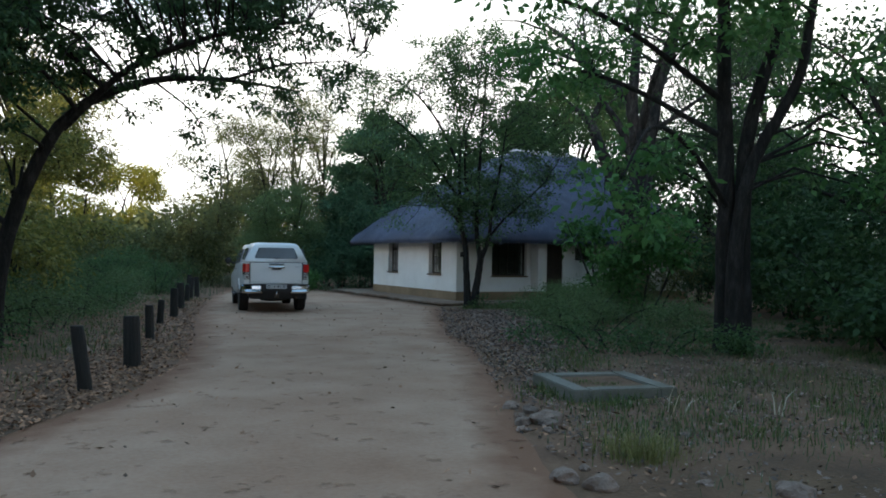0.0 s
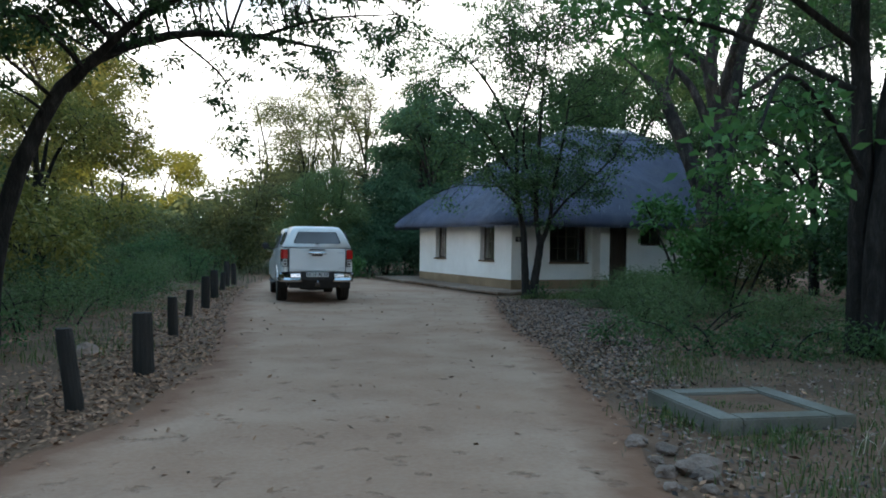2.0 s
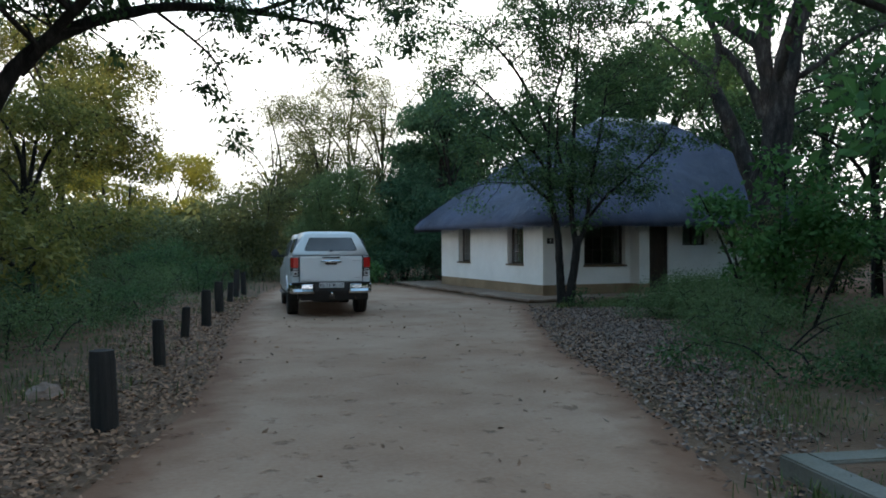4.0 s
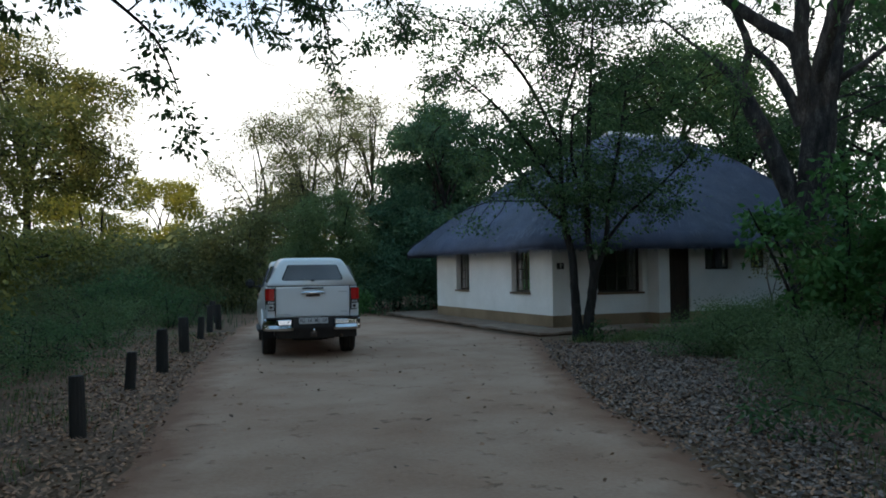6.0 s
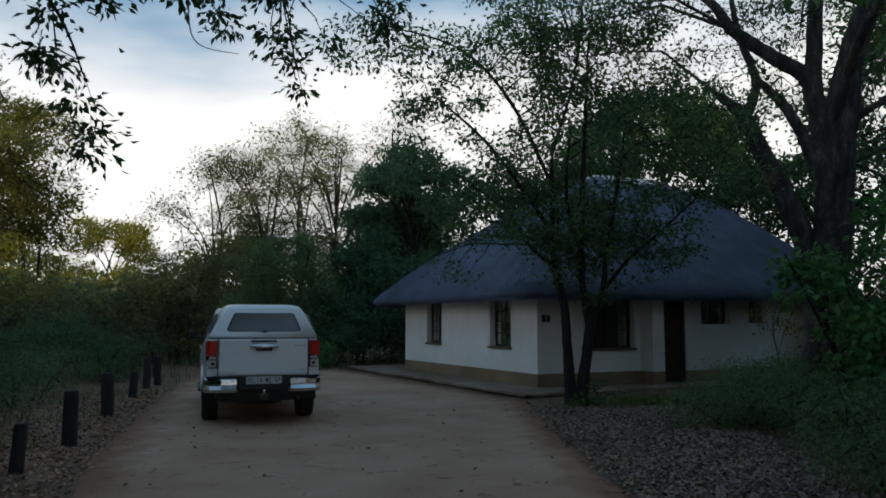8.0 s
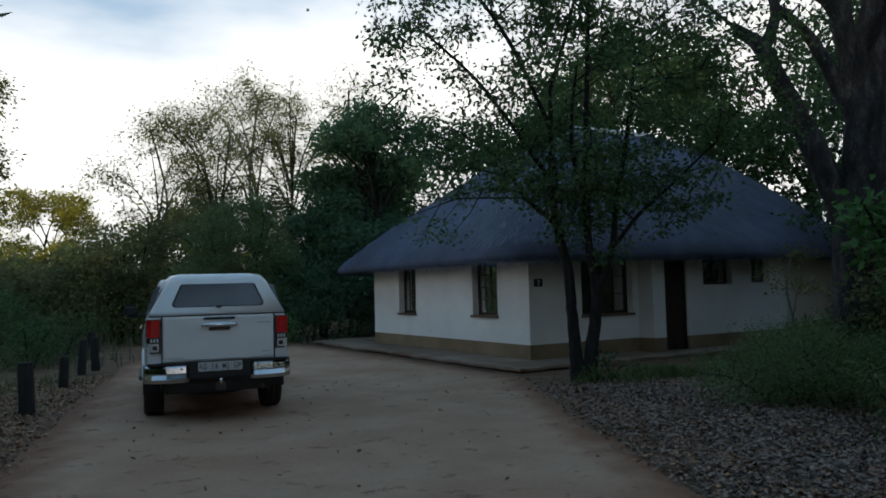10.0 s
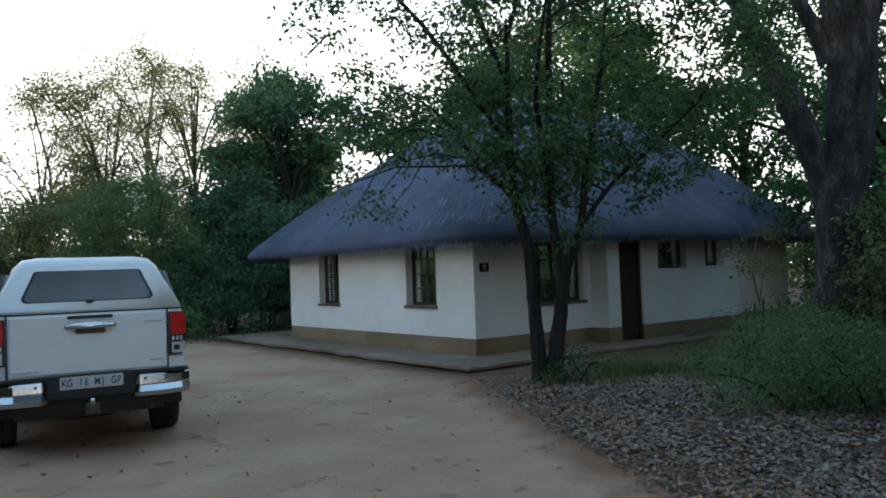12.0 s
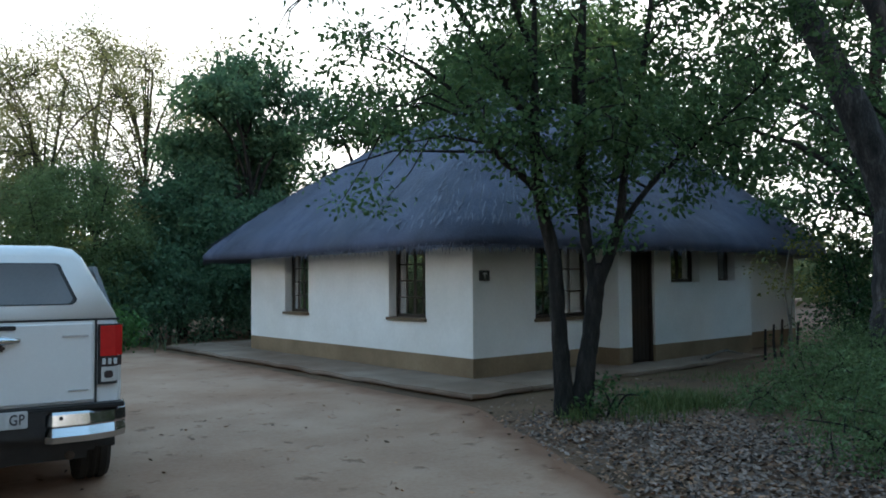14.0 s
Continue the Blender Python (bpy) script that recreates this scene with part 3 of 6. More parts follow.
part("thatch", loft(rings, caps=True), M_THATCH, roof, smooth=True)
rng = np.random.default_rng(5)
straw = []
for k in range(5200):
    s = float(rng.uniform(0, 1) ** 1.3) * 0.92
    ring_a, ring_b = roof_ring(s), roof_ring(min(s + 0.03, 1))
    i = int(rng.integers(0, len(ring_a)))
    f = float(rng.uniform(0, 1))
    j = (i + 1) % len(ring_a)
    top = Vector((ring_b[i][0] * (1 - f) + ring_b[j][0] * f, ring_b[i][1] * (1 - f) + ring_b[j][1] * f, roof_z(min(s + 0.03, 1)) + 0.035))
    low = Vector((ring_a[i][0] * (1 - f) + ring_a[j][0] * f, ring_a[i][1] * (1 - f) + ring_a[j][1] * f, roof_z(s) + 0.045))
    way = (low - top).normalized()
    side = way.cross(Vector((0, 0, 1))).normalized()
    side = (side + way * float(rng.uniform(-0.3, 0.3))).normalized()
    ln, w = float(rng.uniform(0.12, 0.32)), float(rng.uniform(0.006, 0.014))
    end = top + way * ln + side * float(rng.uniform(-0.04, 0.04))
    straw.append([top - side * w, top + side * w, end + side * w * 0.4, end - side * w * 0.4])
fringe = []
for k in range(4200):
    i = int(rng.integers(0, ROOF_N))
    ring_a = roof_ring(0, 0.02)
    j, f = (i + 1) % len(ring_a), float(rng.uniform(0, 1))
    q = Vector((ring_a[i][0] * (1 - f) + ring_a[j][0] * f, ring_a[i][1] * (1 - f) + ring_a[j][1] * f, E_Z + float(rng.uniform(0.02, 0.16))))
    out = Vector((q.x - 18.4, q.y - 28, 0)).normalized()
    side = out.cross(Vector((0, 0, 1)))
    end = q + out * float(rng.uniform(-0.02, 0.05)) + Vector((0, 0, -float(rng.uniform(0.06, 0.13)))) + side * float(rng.uniform(-0.03, 0.03))
    w = float(rng.uniform(0.005, 0.012))
    fringe.append([q - side * w, q + side * w, end + side * w * 0.3, end - side * w * 0.3])
quads_mesh("loose_straw", np.array([[v[:] for v in q] for q in straw]), M_THATCH_STRAW, roof, kind="stuff")
quads_mesh("eave_fringe", np.array([[v[:] for v in q] for q in fringe]), M_THATCH_STRAW, roof, kind="stuff")
cap = []
for i in range(15):
    x = R_X0 - 0.25 + (R_X1 - R_X0 + 0.5) * i / 14
    d = 0.12 if i in (0, 14) else 0.0
    cap.append([(x, R_Y + dy, R_Z + dz - d + 0.02 * noise.noise(Vector((x * 3, dy * 4, dz)))) for dy, dz in ((-0.42, -0.26), (-0.34, -0.10), (-0.16, 0.05), (0, 0.09), (0.16, 0.05), (0.34, -0.10), (0.42, -0.26), (0, -0.3))])
part("ridge_cap", loft(cap), M_RIDGE, roof, "pale mortar ridge capping", True)
tagged(roof, "blue-grey weathered thatched hipped roof", "roof", kind="structure")


def window(name, a, b, z0, z1, inward, cols_n, rows_n, label, curtain=False, sill=True):
    """A wooden window in a reveal between plan points a and b."""
    a, b, inn = Vector((*a, 0)), Vector((*b, 0)), Vector((*inward, 0))
    d, length = (b - a).normalized(), (b - a).length
    root = empty(name)
    set_in = 0.16

    def bar(bm, s0, s1, za, zb, n0, n1):
        p0, p1 = a + d * s0 + inn * n0, a + d * s1 + inn * n1
        box((min(p0.x, p1.x), min(p0.y, p1.y), za), (max(p0.x, p1.x), max(p0.y, p1.y), zb), 0.004, 1, bm)

    fr = bmesh.new()
    for s0, s1, za, zb in ((0, 0.055, z0, z1), (length - 0.055, length, z0, z1), (0.055, length - 0.055, z0, z0 + 0.055), (0.055, length - 0.055, z1 - 0.06, z1)):
        bar(fr, s0, s1, za, zb, set_in, set_in + 0.07)
    part("window_frame", fr, M_DARKWOOD, root)
    pw, ph = (length - 0.11) / cols_n, (z1 - z0 - 0.115) / rows_n
    for i in range(1, cols_n):
        bm = bmesh.new()
        wdt = 0.024 if (cols_n == 2 or i * 2 == cols_n) else 0.011
        bar(bm, 0.055 + pw * i - wdt, 0.055 + pw * i + wdt, z0 + 0.055, z1 - 0.06, set_in + 0.01, set_in + 0.055)
        part("mullion", bm, M_DARKWOOD, root)
    for i in range(1, rows_n):
        bm = bmesh.new()
        bar(bm, 0.055, length - 0.055, z0 + 0.055 + ph * i - 0.01, z0 + 0.055 + ph * i + 0.01, set_in + 0.014, set_in + 0.05)
        part("glazing_bar", bm, M_DARKWOOD, root)
    for i in range(cols_n):
        for j in range(rows_n):
            bm = bmesh.new()
            bar(bm, 0.058 + pw * i, 0.052 + pw * (i + 1), z0 + 0.058 + ph * j, z0 + 0.052 + ph * (j + 1), set_in + 0.03, set_in + 0.034)
            g = part("pane", bm, M_GLASS, root)
            g.visible_shadow = False
    if sill:
        bm = bmesh.new()
        bar(bm, -0.03, length + 0.03, z0 - 0.05, z0 + 0.004, -0.05, set_in)
        part("window_sill", bm, M_SILL, root, "brown painted sill")
    if curtain:
        for s0, s1 in ((0.03, length * 0.36),):
            strip = []
            for k in range(25):
                s = s0 + (s1 - s0) * k / 24
                nn = set_in + 0.14 + 0.025 * math.sin(k * 1.9)
                q = a + d * s + inn * nn
                strip.append([(q.x, q.y, z0 + 0.02), (q.x, q.y, z1), (q.x + inn.x * 0.006, q.y + inn.y * 0.006, z1), (q.x + inn.x * 0.006, q.y + inn.y * 0.006, z0 + 0.02)])
            part("curtain", loft(strip), M_CURTAIN, root, "drawn pale curtain", True)
    return tagged(root, label, "window", kind="structure")


window("window_1", (WX, 28.74), (WX, 29.72), 0.96, W_TOP, (1, 0), 4, 4, "dark wooden multi-pane window in white wall", True)
window("window_2", (WX, 24.97), (WX, 25.99), 0.96, W_TOP, (1, 0), 4, 4, "dark wooden multi-pane window with a drawn curtain", True)
window("window_3", (14.40, WY), (15.83, WY), 0.94, W_TOP, (0, 1), 4, 3, "wide dark wooden window behind a tree")
window("window_4", (17.57, FRONT2), (18.53, FRONT2), 1.51, W_TOP, (0, 1), 2, 1, "small high dark window", sill=False)
window("window_5", (19.2, FRONT2), (19.85, FRONT2), 1.53, W_TOP, (0, 1), 2, 1, "small high dark window", sill=False)

door = empty("door_1")
fr = bmesh.new()
for lo, hi in (((16.36, FRONT2 + 0.05, FLOOR), (16.42, FRONT2 + 0.16, 2.12)), ((16.99, FRONT2 + 0.05, FLOOR), (17.05, FRONT2 + 0.16, 2.12)), ((16.42, FRONT2 + 0.05, 2.06), (16.99, FRONT2 + 0.16, 2.12))):
    box(lo, hi, 0.004, 1, fr)
part("door_frame", fr, M_DARKWOOD, door)
for i in range(5):
    x = 16.425 + 0.112 * i
    part("board", box((x, FRONT2 + 0.09, FLOOR + 0.015), (x + 0.107, FRONT2 + 0.125, 2.055), 0.006, 1), M_DARKWOOD, door)
part("door_handle", loft([[(16.94 + r * math.cos(a), y, 1.08 + r * math.sin(a)) for a in [k * 0.785 for k in range(8)]] for y, r in ((FRONT2 + 0.09, 0.012), (FRONT2 + 0.05, 0.012), (FRONT2 + 0.045, 0.025), (FRONT2 + 0.02, 0.02))]), M_STEEL, door, "dull metal knob")
tagged(door, "closed dark brown boarded wooden door", "door", kind="structure")

apron = bmesh.new()
box((11.90, 22.64, 0.035), (WX + 0.02, 33.6, FLOOR), 0.02, 2, apron)
box((WX + 0.02, 22.64, 0.035), (19.6, WY + 0.02, FLOOR - 0.001), 0.02, 2, apron)
box((WX + 0.02, BACK + 0.3, -0.05), (RIGHT, 33.6, FLOOR - 0.001), 0.02, 2, apron)
bmesh.ops.subdivide_edges(apron, edges=[e for e in apron.edges if e.calc_length() > 1.0], cuts=26, use_grid_fill=True)
for v in apron.verts:
    if v.co.z > -0.04:
        v.co += Vector((noise.noise(v.co * 1.7), noise.noise(v.co * 1.7 + Vector((9, 0, 0))), 0.35 * noise.noise(v.co * 1.3))) * 0.05
        outer = max(0.0, 1 - min(v.co.x - 11.86, v.co.y - 22.60) / 0.25)
        v.co.z -= max(0.0, noise.noise(v.co * 2.3 + Vector((3, 5, 0))) - 0.1) * 0.10 * outer
footing = box((11.99, 22.74, -0.08), (WX, 33.5, 0.045))
tagged(part("apron_footing", footing, M_SOIL), "dark earth under the undercut edge of the apron", "pavement", kind="structure")
tagged(part("apron_footing", box((WX + 0.01, 22.74, -0.08), (19.5, WY, 0.044)), M_SOIL), "dark earth under the undercut edge of the apron", "pavement", kind="structure")
tagged(part("apron", apron, M_SLAB), "worn concrete apron slab round the house", "pavement", kind="structure")
sign = empty("house_sign")
part("plaque", box((13.16, WY - 0.022, 1.565), (13.37, WY, 1.725), 0.004, 1), M_SIGN, sign)
fig = bmesh.new()
box((13.255, WY - 0.027, 1.59), (13.275, WY - 0.020, 1.70), bm=fig)
box((13.225, WY - 0.027, 1.665), (13.31, WY - 0.0205, 1.685), bm=fig)
part("sign_mark", fig, M_SIGN_FIG, sign, "pale illegible mark")
tagged(sign, "small black plaque with a pale mark", "sign")


# ---- pickup ----
def build_pickup(m):
    """A white double-cab pickup with a canopy; origin under the middle of the rear bumper, nose along +y."""
    car = empty("pickup_truck", m)

    def section(y, pts):
        return [(x, y, z) for x, z in pts] + [(-x, y, z) for x, z in reversed(pts)]

    lower = []
    for y, hw, z0, belt, inset in ((0.10, 0.815, 0.66, 1.305, 0.01), (0.14, 0.835, 0.60, 1.315, 0.012), (0.5, 0.862, 0.58, 1.315, 0.02), (1.3, 0.885, 0.56, 1.312, 0.03), (2.2, 0.89, 0.42, 1.27, 0.045),
                                     (3.3, 0.915, 0.42, 1.22, 0.05), (3.9, 0.92, 0.50, 1.16, 0.10), (4.6, 0.91, 0.52, 1.10, 0.14), (5.0, 0.86, 0.50, 1.02, 0.18), (5.2, 0.74, 0.48, 0.92, 0.2)):
        lower.append(section(y, [(hw - 0.06, z0), (hw - 0.01, z0 + 0.05), (hw, z0 + 0.25), (hw - 0.004, 0.5 * (z0 + belt) + 0.1), (hw - inset, belt - 0.06), (hw - inset - 0.03, belt)]))
    part("body", loft(lower), M_PAINT, car, smooth=False)
    upper = []
    for y, hb, top in ((None, 0.80, 1.745), (0.26, 0.812, 1.80), (0.45, 0.818, 1.825), (0.9, 0.822, 1.84), (1.62, 0.825, 1.84)):
        tap = (0.0, 0.014, 0.155, 0.22, 0.275, 0.40)
        ring = section(0.0, [(hb - dx, 1.317 + (top - 1.317) * f) for dx, f in zip(tap, (0, 0.09, 0.62, 0.86, 0.96, 1.0))])
        upper.append([(x, 0.105 + (z - 1.317) * 0.25 if y is None else y, z) for x, _, z in ring])
    part("canopy", loft(upper), M_PAINT, car, "white fibreglass load-bed canopy", True)
    cab = []
    for y, hb, ht, zt in ((1.66, 0.835, 0.62, 1.76), (1.85, 0.84, 0.64, 1.80), (2.6, 0.845, 0.65, 1.80), (3.15, 0.845, 0.64, 1.76), (3.95, 0.84, 0.74, 1.19)):
        cab.append(section(y, [(hb, 1.19), (hb - 0.012, 1.24), (ht + 0.10 * (zt - 1.19) / 0.6, zt - (zt - 1.19) * 0.45), (ht + 0.03, zt - 0.06 * (zt - 1.1)), (ht, zt - 0.015), (ht - 0.12, zt)]))
    part("cab", loft(cab), M_PAINT, car, smooth=True)
    # side and rear glass
    for sx in (-1, 1):
        for y0, y1, zt, tag in ((0.35, 1.5, 1.68, "canopy_window"), (1.78, 2.48, 1.66, "rear_door_window"), (2.56, 3.3, 1.62, "front_door_window")):
            pts = [(y0, 1.37 if y0 < 1 else 1.28), (y1, 1.37 if y0 < 1 else 1.28), (y1 - 0.06 + (0.0 if y1 < 3 else -0.12), zt), (y0 + 0.08, zt)]
            bm = bmesh.new()
            base = [(sx * ((0.815 if y0 < 1 else 0.842) - (z - 1.3) * 0.32), y, z) for y, z in pts]
            rows = [[bm.verts.new((x + sx * o, y, z)) for x, y, z in base] for o in (-0.02, 0.012)]
            for k in range(4):
                bm.faces.new((rows[0][k], rows[0][(k + 1) % 4], rows[1][(k + 1) % 4], rows[1][k]))
            bm.faces.new(rows[0])
            bm.faces.new(rows[1][::-1])
            part(tag, bm, M_TINT, car, "dark tinted side glass")
    # rear window of the canopy, following its slope

    def back_y(z):
        return 0.105 + (z - 1.317) * 0.25

    outline = []
    for cx, cz, a0 in ((0.485, 1.46, -90), (0.40, 1.65, 0), (-0.40, 1.65, 90), (-0.485, 1.46, 180)):
        outline += [(cx + 0.04 * math.cos(radians(a0 + 22.5 * k)), cz + 0.04 * math.sin(radians(a0 + 22.5 * k))) for k in range(5)]
    glass = loft([[(x, back_y(z) + o, z) for x, z in outline] for o in (0.03, -0.006)])
    part("rear_window", glass, M_TINT, car, "grey tinted canopy rear window")
    seal = loft([[(x * f, back_y(1.57 + (z - 1.57) * f) + o, 1.57 + (z - 1.57) * f) for x, z in outline] for f, o in ((1.05, 0.02), (1.05, -0.003), (1.0, -0.0035), (0.99, 0.02))], caps=False)
    part("window_seal", seal, M_BLACKPLASTIC, car)
    part("window_latch", box((-0.035, 0.07, 1.395), (0.035, 0.115, 1.425), 0.008), M_BLACKPLASTIC, car, "black canopy latch")
    # tailgate
    gate = box((-0.66, 0.075, 0.755), (0.66, 0.115, 1.30), 0.018, 3)
    gate_ob = part("tailgate", gate, M_PAINT, car)
    part("recess", box((-0.19, 0.060, 1.255), (0.19, 0.078, 1.285), 0.006), M_BLACKPLASTIC, gate_ob, "dark high-level lamp strip")
    prof = []
    for i in range(13):
        s = -1 + 2 * i / 12
        prof.append([(s * 0.215, 0.06 - 0.03 * (1 - s * s) + dy, 1.185 + dz * (1 - 0.55 * abs(s) ** 3)) for dy, dz in ((0.03, -0.012), (-0.004, -0.02), (-0.012, 0.0), (-0.004, 0.035), (0.03, 0.03))])
    part("handle", loft(prof), M_CHROME, gate_ob, "chrome tailgate handle", True)
    part("handle_bezel", box((-0.13, 0.062, 1.12), (0.13, 0.078, 1.165), 0.012), M_SMOKED, gate_ob)
    for x0, x1, z0, z1 in ((0.46, 0.62, 1.196, 1.212), (0.50, 0.62, 0.835, 0.848), (-0.65, -0.42, 0.80, 0.812)):
        part("badge", box((x0, 0.068, z0), (x1, 0.077, z1), 0.002, 1), M_ALLOY, gate_ob, "plain metal badge strip")
    for lo, hi in (((-0.675, 0.088, 0.75), (-0.660, 0.108, 1.31)), ((0.660, 0.088, 0.75), (0.675, 0.108, 1.31)), ((-0.815, 0.098, 1.304), (0.815, 0.125, 1.318))):
        part("shut_line", box(lo, hi), M_BLACKPLASTIC, car)
    # tail lamps wrap round the corners
    for sx in (-1, 1):
        lamp = empty("tail_lamp")
        lamp.parent = car

        def lens(z0, z1, w0, w1, mat, nm, proud=0.0):
            pl = [(sx * w0, 0.062 - proud), (sx * (w1 - 0.05), 0.066 - proud), (sx * (w1 + proud * 0.5), 0.12), (sx * (w1 + 0.012 + proud * 0.5), 0.24), (sx * (w1 - 0.06), 0.26), (sx * w0, 0.13)]
            mid = (z0 + z1) / 2
            part(nm, loft([[(x, y, z) for x, y in pl] for z in (z0, mid, z1)]), mat, lamp)

        lens(1.062, 1.268, 0.692, 0.836, M_RED, "red_lens", 0.006)
        lens(0.992, 1.058, 0.698, 0.834, M_SMOKED, "amber_lens", 0.002)
        lens(0.888, 0.988, 0.700, 0.830, M_CLEARLENS, "reversing_lens", 0.002)
        for k in range(3):
            part("reflector", box((sx * (0.715 + 0.036 * k) - 0.011, 0.052, 1.005), (sx * (0.715 + 0.036 * k) + 0.011, 0.062, 1.045), 0.003, 1), M_CLEARLENS, lamp)
        part("bulb_cup", box((sx * 0.745 - 0.028, 0.052, 0.912), (sx * 0.745 + 0.028, 0.061, 0.962), 0.008, 2), M_SMOKED, lamp)
        lens(0.870, 1.278, 0.680, 0.828, M_BLACKPLASTIC, "lamp_housing", -0.006)
    # bumper: chrome corners round a black middle
    for sx in (-1, 1):
        prof = []
        for x, y in ((0.36, 0.01), (0.40, -0.035), (0.62, -0.03), (0.78, 0.02), (0.862, 0.11), (0.88, 0.30)):
            prof.append([(sx * x, y + dy, z) for dy, z in ((0.10, 0.52), (0.015, 0.515), (-0.012, 0.56), (0.012, 0.615), (-0.008, 0.63), (0.004, 0.70), (0.03, 0.722), (0.10, 0.722))])
        part("bumper_corner", loft(prof), M_CHROME, car, "chrome bumper end")
        part("bumper_plug", box((sx * 0.45 - 0.012, -0.045, 0.668), (sx * 0.45 + 0.012, -0.02, 0.69), 0.004, 1), M_BLACKPLASTIC, car)
    mid = box((-0.38, -0.01, 0.545), (0.38, 0.12, 0.745), 0.02)
    part("bumper_middle", mid, M_BLACKPLASTIC, car)
    part("bumper_step", box((-0.845, -0.01, 0.722), (0.845, 0.16, 0.752), 0.012), M_BLACKPLASTIC, car)
    plate = part("number_plate", box((-0.26, -0.026, 0.635), (0.26, -0.012, 0.745), 0.006), M_PLATE, car, "pale number plate with dark characters")
    for k, sign_text in enumerate("KG 16 MJ GP"):
        if sign_text == " ":
            continue
        cu = bpy.data.curves.new("plate_text", "FONT")
        cu.body, cu.align_x, cu.align_y, cu.size, cu.extrude, cu.offset = sign_text, "CENTER", "CENTER", 0.094, 0.001, 0.0012
        tmp = bpy.data.objects.new("plate_text", cu)
        scene.collection.objects.link(tmp)
        me = bpy.data.meshes.new_from_object(tmp.evaluated_get(bpy.context.evaluated_depsgraph_get()))
        bpy.data.objects.remove(tmp)
        me.materials.clear()
        me.materials.append(M_INK)
        tx = new("plate_character", me)
        tx.parent = plate
        tx.matrix_local = Matrix.Translation((-0.225 + 0.045 * k, -0.0285, 0.69)) @ Matrix.Rotation(radians(90), 4, "X") @ Matrix.Diagonal((0.72, 1, 1, 1))
    # underside, tow bar, wheels
    under = box((-0.68, 0.16, 0.36), (0.68, 5.0, 0.60), 0.05)
    part("chassis", under, M_BLACKPLASTIC, car)
    spare = lathe([(0.10, -0.07), (0.26, -0.09), (0.34, -0.08), (0.365, -0.04), (0.365, 0.04), (0.34, 0.08), (0.10, 0.07)], "z", 28)
    bmesh.ops.translate(spare, verts=spare.verts, vec=(0, 0.78, 0.38))
    part("spare_wheel", spare, M_RUBBER, car, "spare tyre slung under the load bed", True)
    hitch = bmesh.new()
    box((-0.03, -0.10, 0.43), (0.03, 0.2, 0.48), 0.006, 1, hitch)
    box((-0.06, -0.05, 0.40), (0.06, -0.03, 0.5), 0.006, 1, hitch)
    part("tow_bar", hitch, M_STEEL, car)
    part("tow_ball", loft([[(r * math.cos(a), -0.09 + r * math.sin(a), z) for a in [k * 0.628 for k in range(10)]] for r, z in ((0.012, 0.48), (0.014, 0.50), (0.025, 0.515), (0.027, 0.53), (0.02, 0.55), (0.008, 0.556))]), M_CHROME, car, "small chrome tow ball", True)
    part("exhaust", loft([[(0.52 + 0.03 * math.cos(a), y, 0.40 + 0.03 * math.sin(a)) for a in [k * 0.628 for k in range(10)]] for y in (0.14, 0.6, 1.2)]), M_STEEL, car, smooth=True)
    part("axle", loft([[(x, 1.20 + r * math.cos(a), 0.38 + r * math.sin(a)) for a in [k * 0.628 for k in range(10)]] for x, r in ((-0.7, 0.05), (-0.14, 0.05), (-0.1, 0.14), (0.1, 0.14), (0.14, 0.05), (0.7, 0.05))]), M_STEEL, car, smooth=True)
    for sx in (-1, 1):
        for y in (1.20, 4.285):
            tyre = [(0.23, -0.11), (0.30, -0.125), (0.365, -0.12), (0.385, -0.09), (0.385, -0.045), (0.375, -0.035), (0.375, -0.02), (0.385, -0.01), (0.385, 0.01), (0.375, 0.02), (0.375, 0.035), (0.385, 0.045), (0.385, 0.09), (0.365, 0.12), (0.30, 0.125), (0.23, 0.11)]
            tb = lathe(tyre, "x", 36)
            bmesh.ops.translate(tb, verts=tb.verts, vec=(sx * 0.755, y, 0.385))
            wheel = part("wheel", tb, M_RUBBER, car, smooth=False)
            rim = lathe([(0.235, -0.10 * sx), (0.225, 0.04 * sx), (0.05, 0.075 * sx), (0.02, 0.085 * sx)], "x", 24)
            bmesh.ops.translate(rim, verts=rim.verts, vec=(sx * 0.765, y, 0.385))
            part("rim", rim, M_ALLOY, wheel, smooth=True)
            arch = []
            for i in range(15):
                a = radians(14 + 152 * i / 14)
                arch.append([(sx * x, y + r * math.cos(a), 0.40 + r * math.sin(a)) for r, x in ((0.425, 0.78), (0.425, 0.892), (0.45, 0.902), (0.48, 0.878), (0.48, 0.78))])
            part("wheel_arch", loft(arch), M_PAINT, car, smooth=True)
            part("arch_liner", box((min(sx * 0.62, sx * 0.888), y - 0.40, 0.50), (max(sx * 0.62, sx * 0.888), y + 0.40, 0.80), 0.1), M_BLACKPLASTIC, car)
        part("mud_flap", box((sx * 0.755 - 0.13, 0.735, 0.32), (sx * 0.755 + 0.13, 0.75, 0.60), 0.005, 1), M_RUBBER, car)
        part("side_step", box((min(sx * 0.80, sx * 0.96), 1.9, 0.38), (max(sx * 0.80, sx * 0.96), 3.6, 0.43), 0.02), M_BLACKPLASTIC, car)
        mir = bmesh.new()
        box((min(sx * 0.98, sx * 1.17), 3.10, 1.24), (max(sx * 0.98, sx * 1.17), 3.25, 1.43), 0.045, 3, mir)
        box((min(sx * 0.84, sx * 1.0), 3.16, 1.25), (max(sx * 0.84, sx * 1.0), 3.22, 1.29), 0.012, 1, mir)
        part("wing_mirror", mir, M_BLACKPLASTIC, car, "black wing mirror")
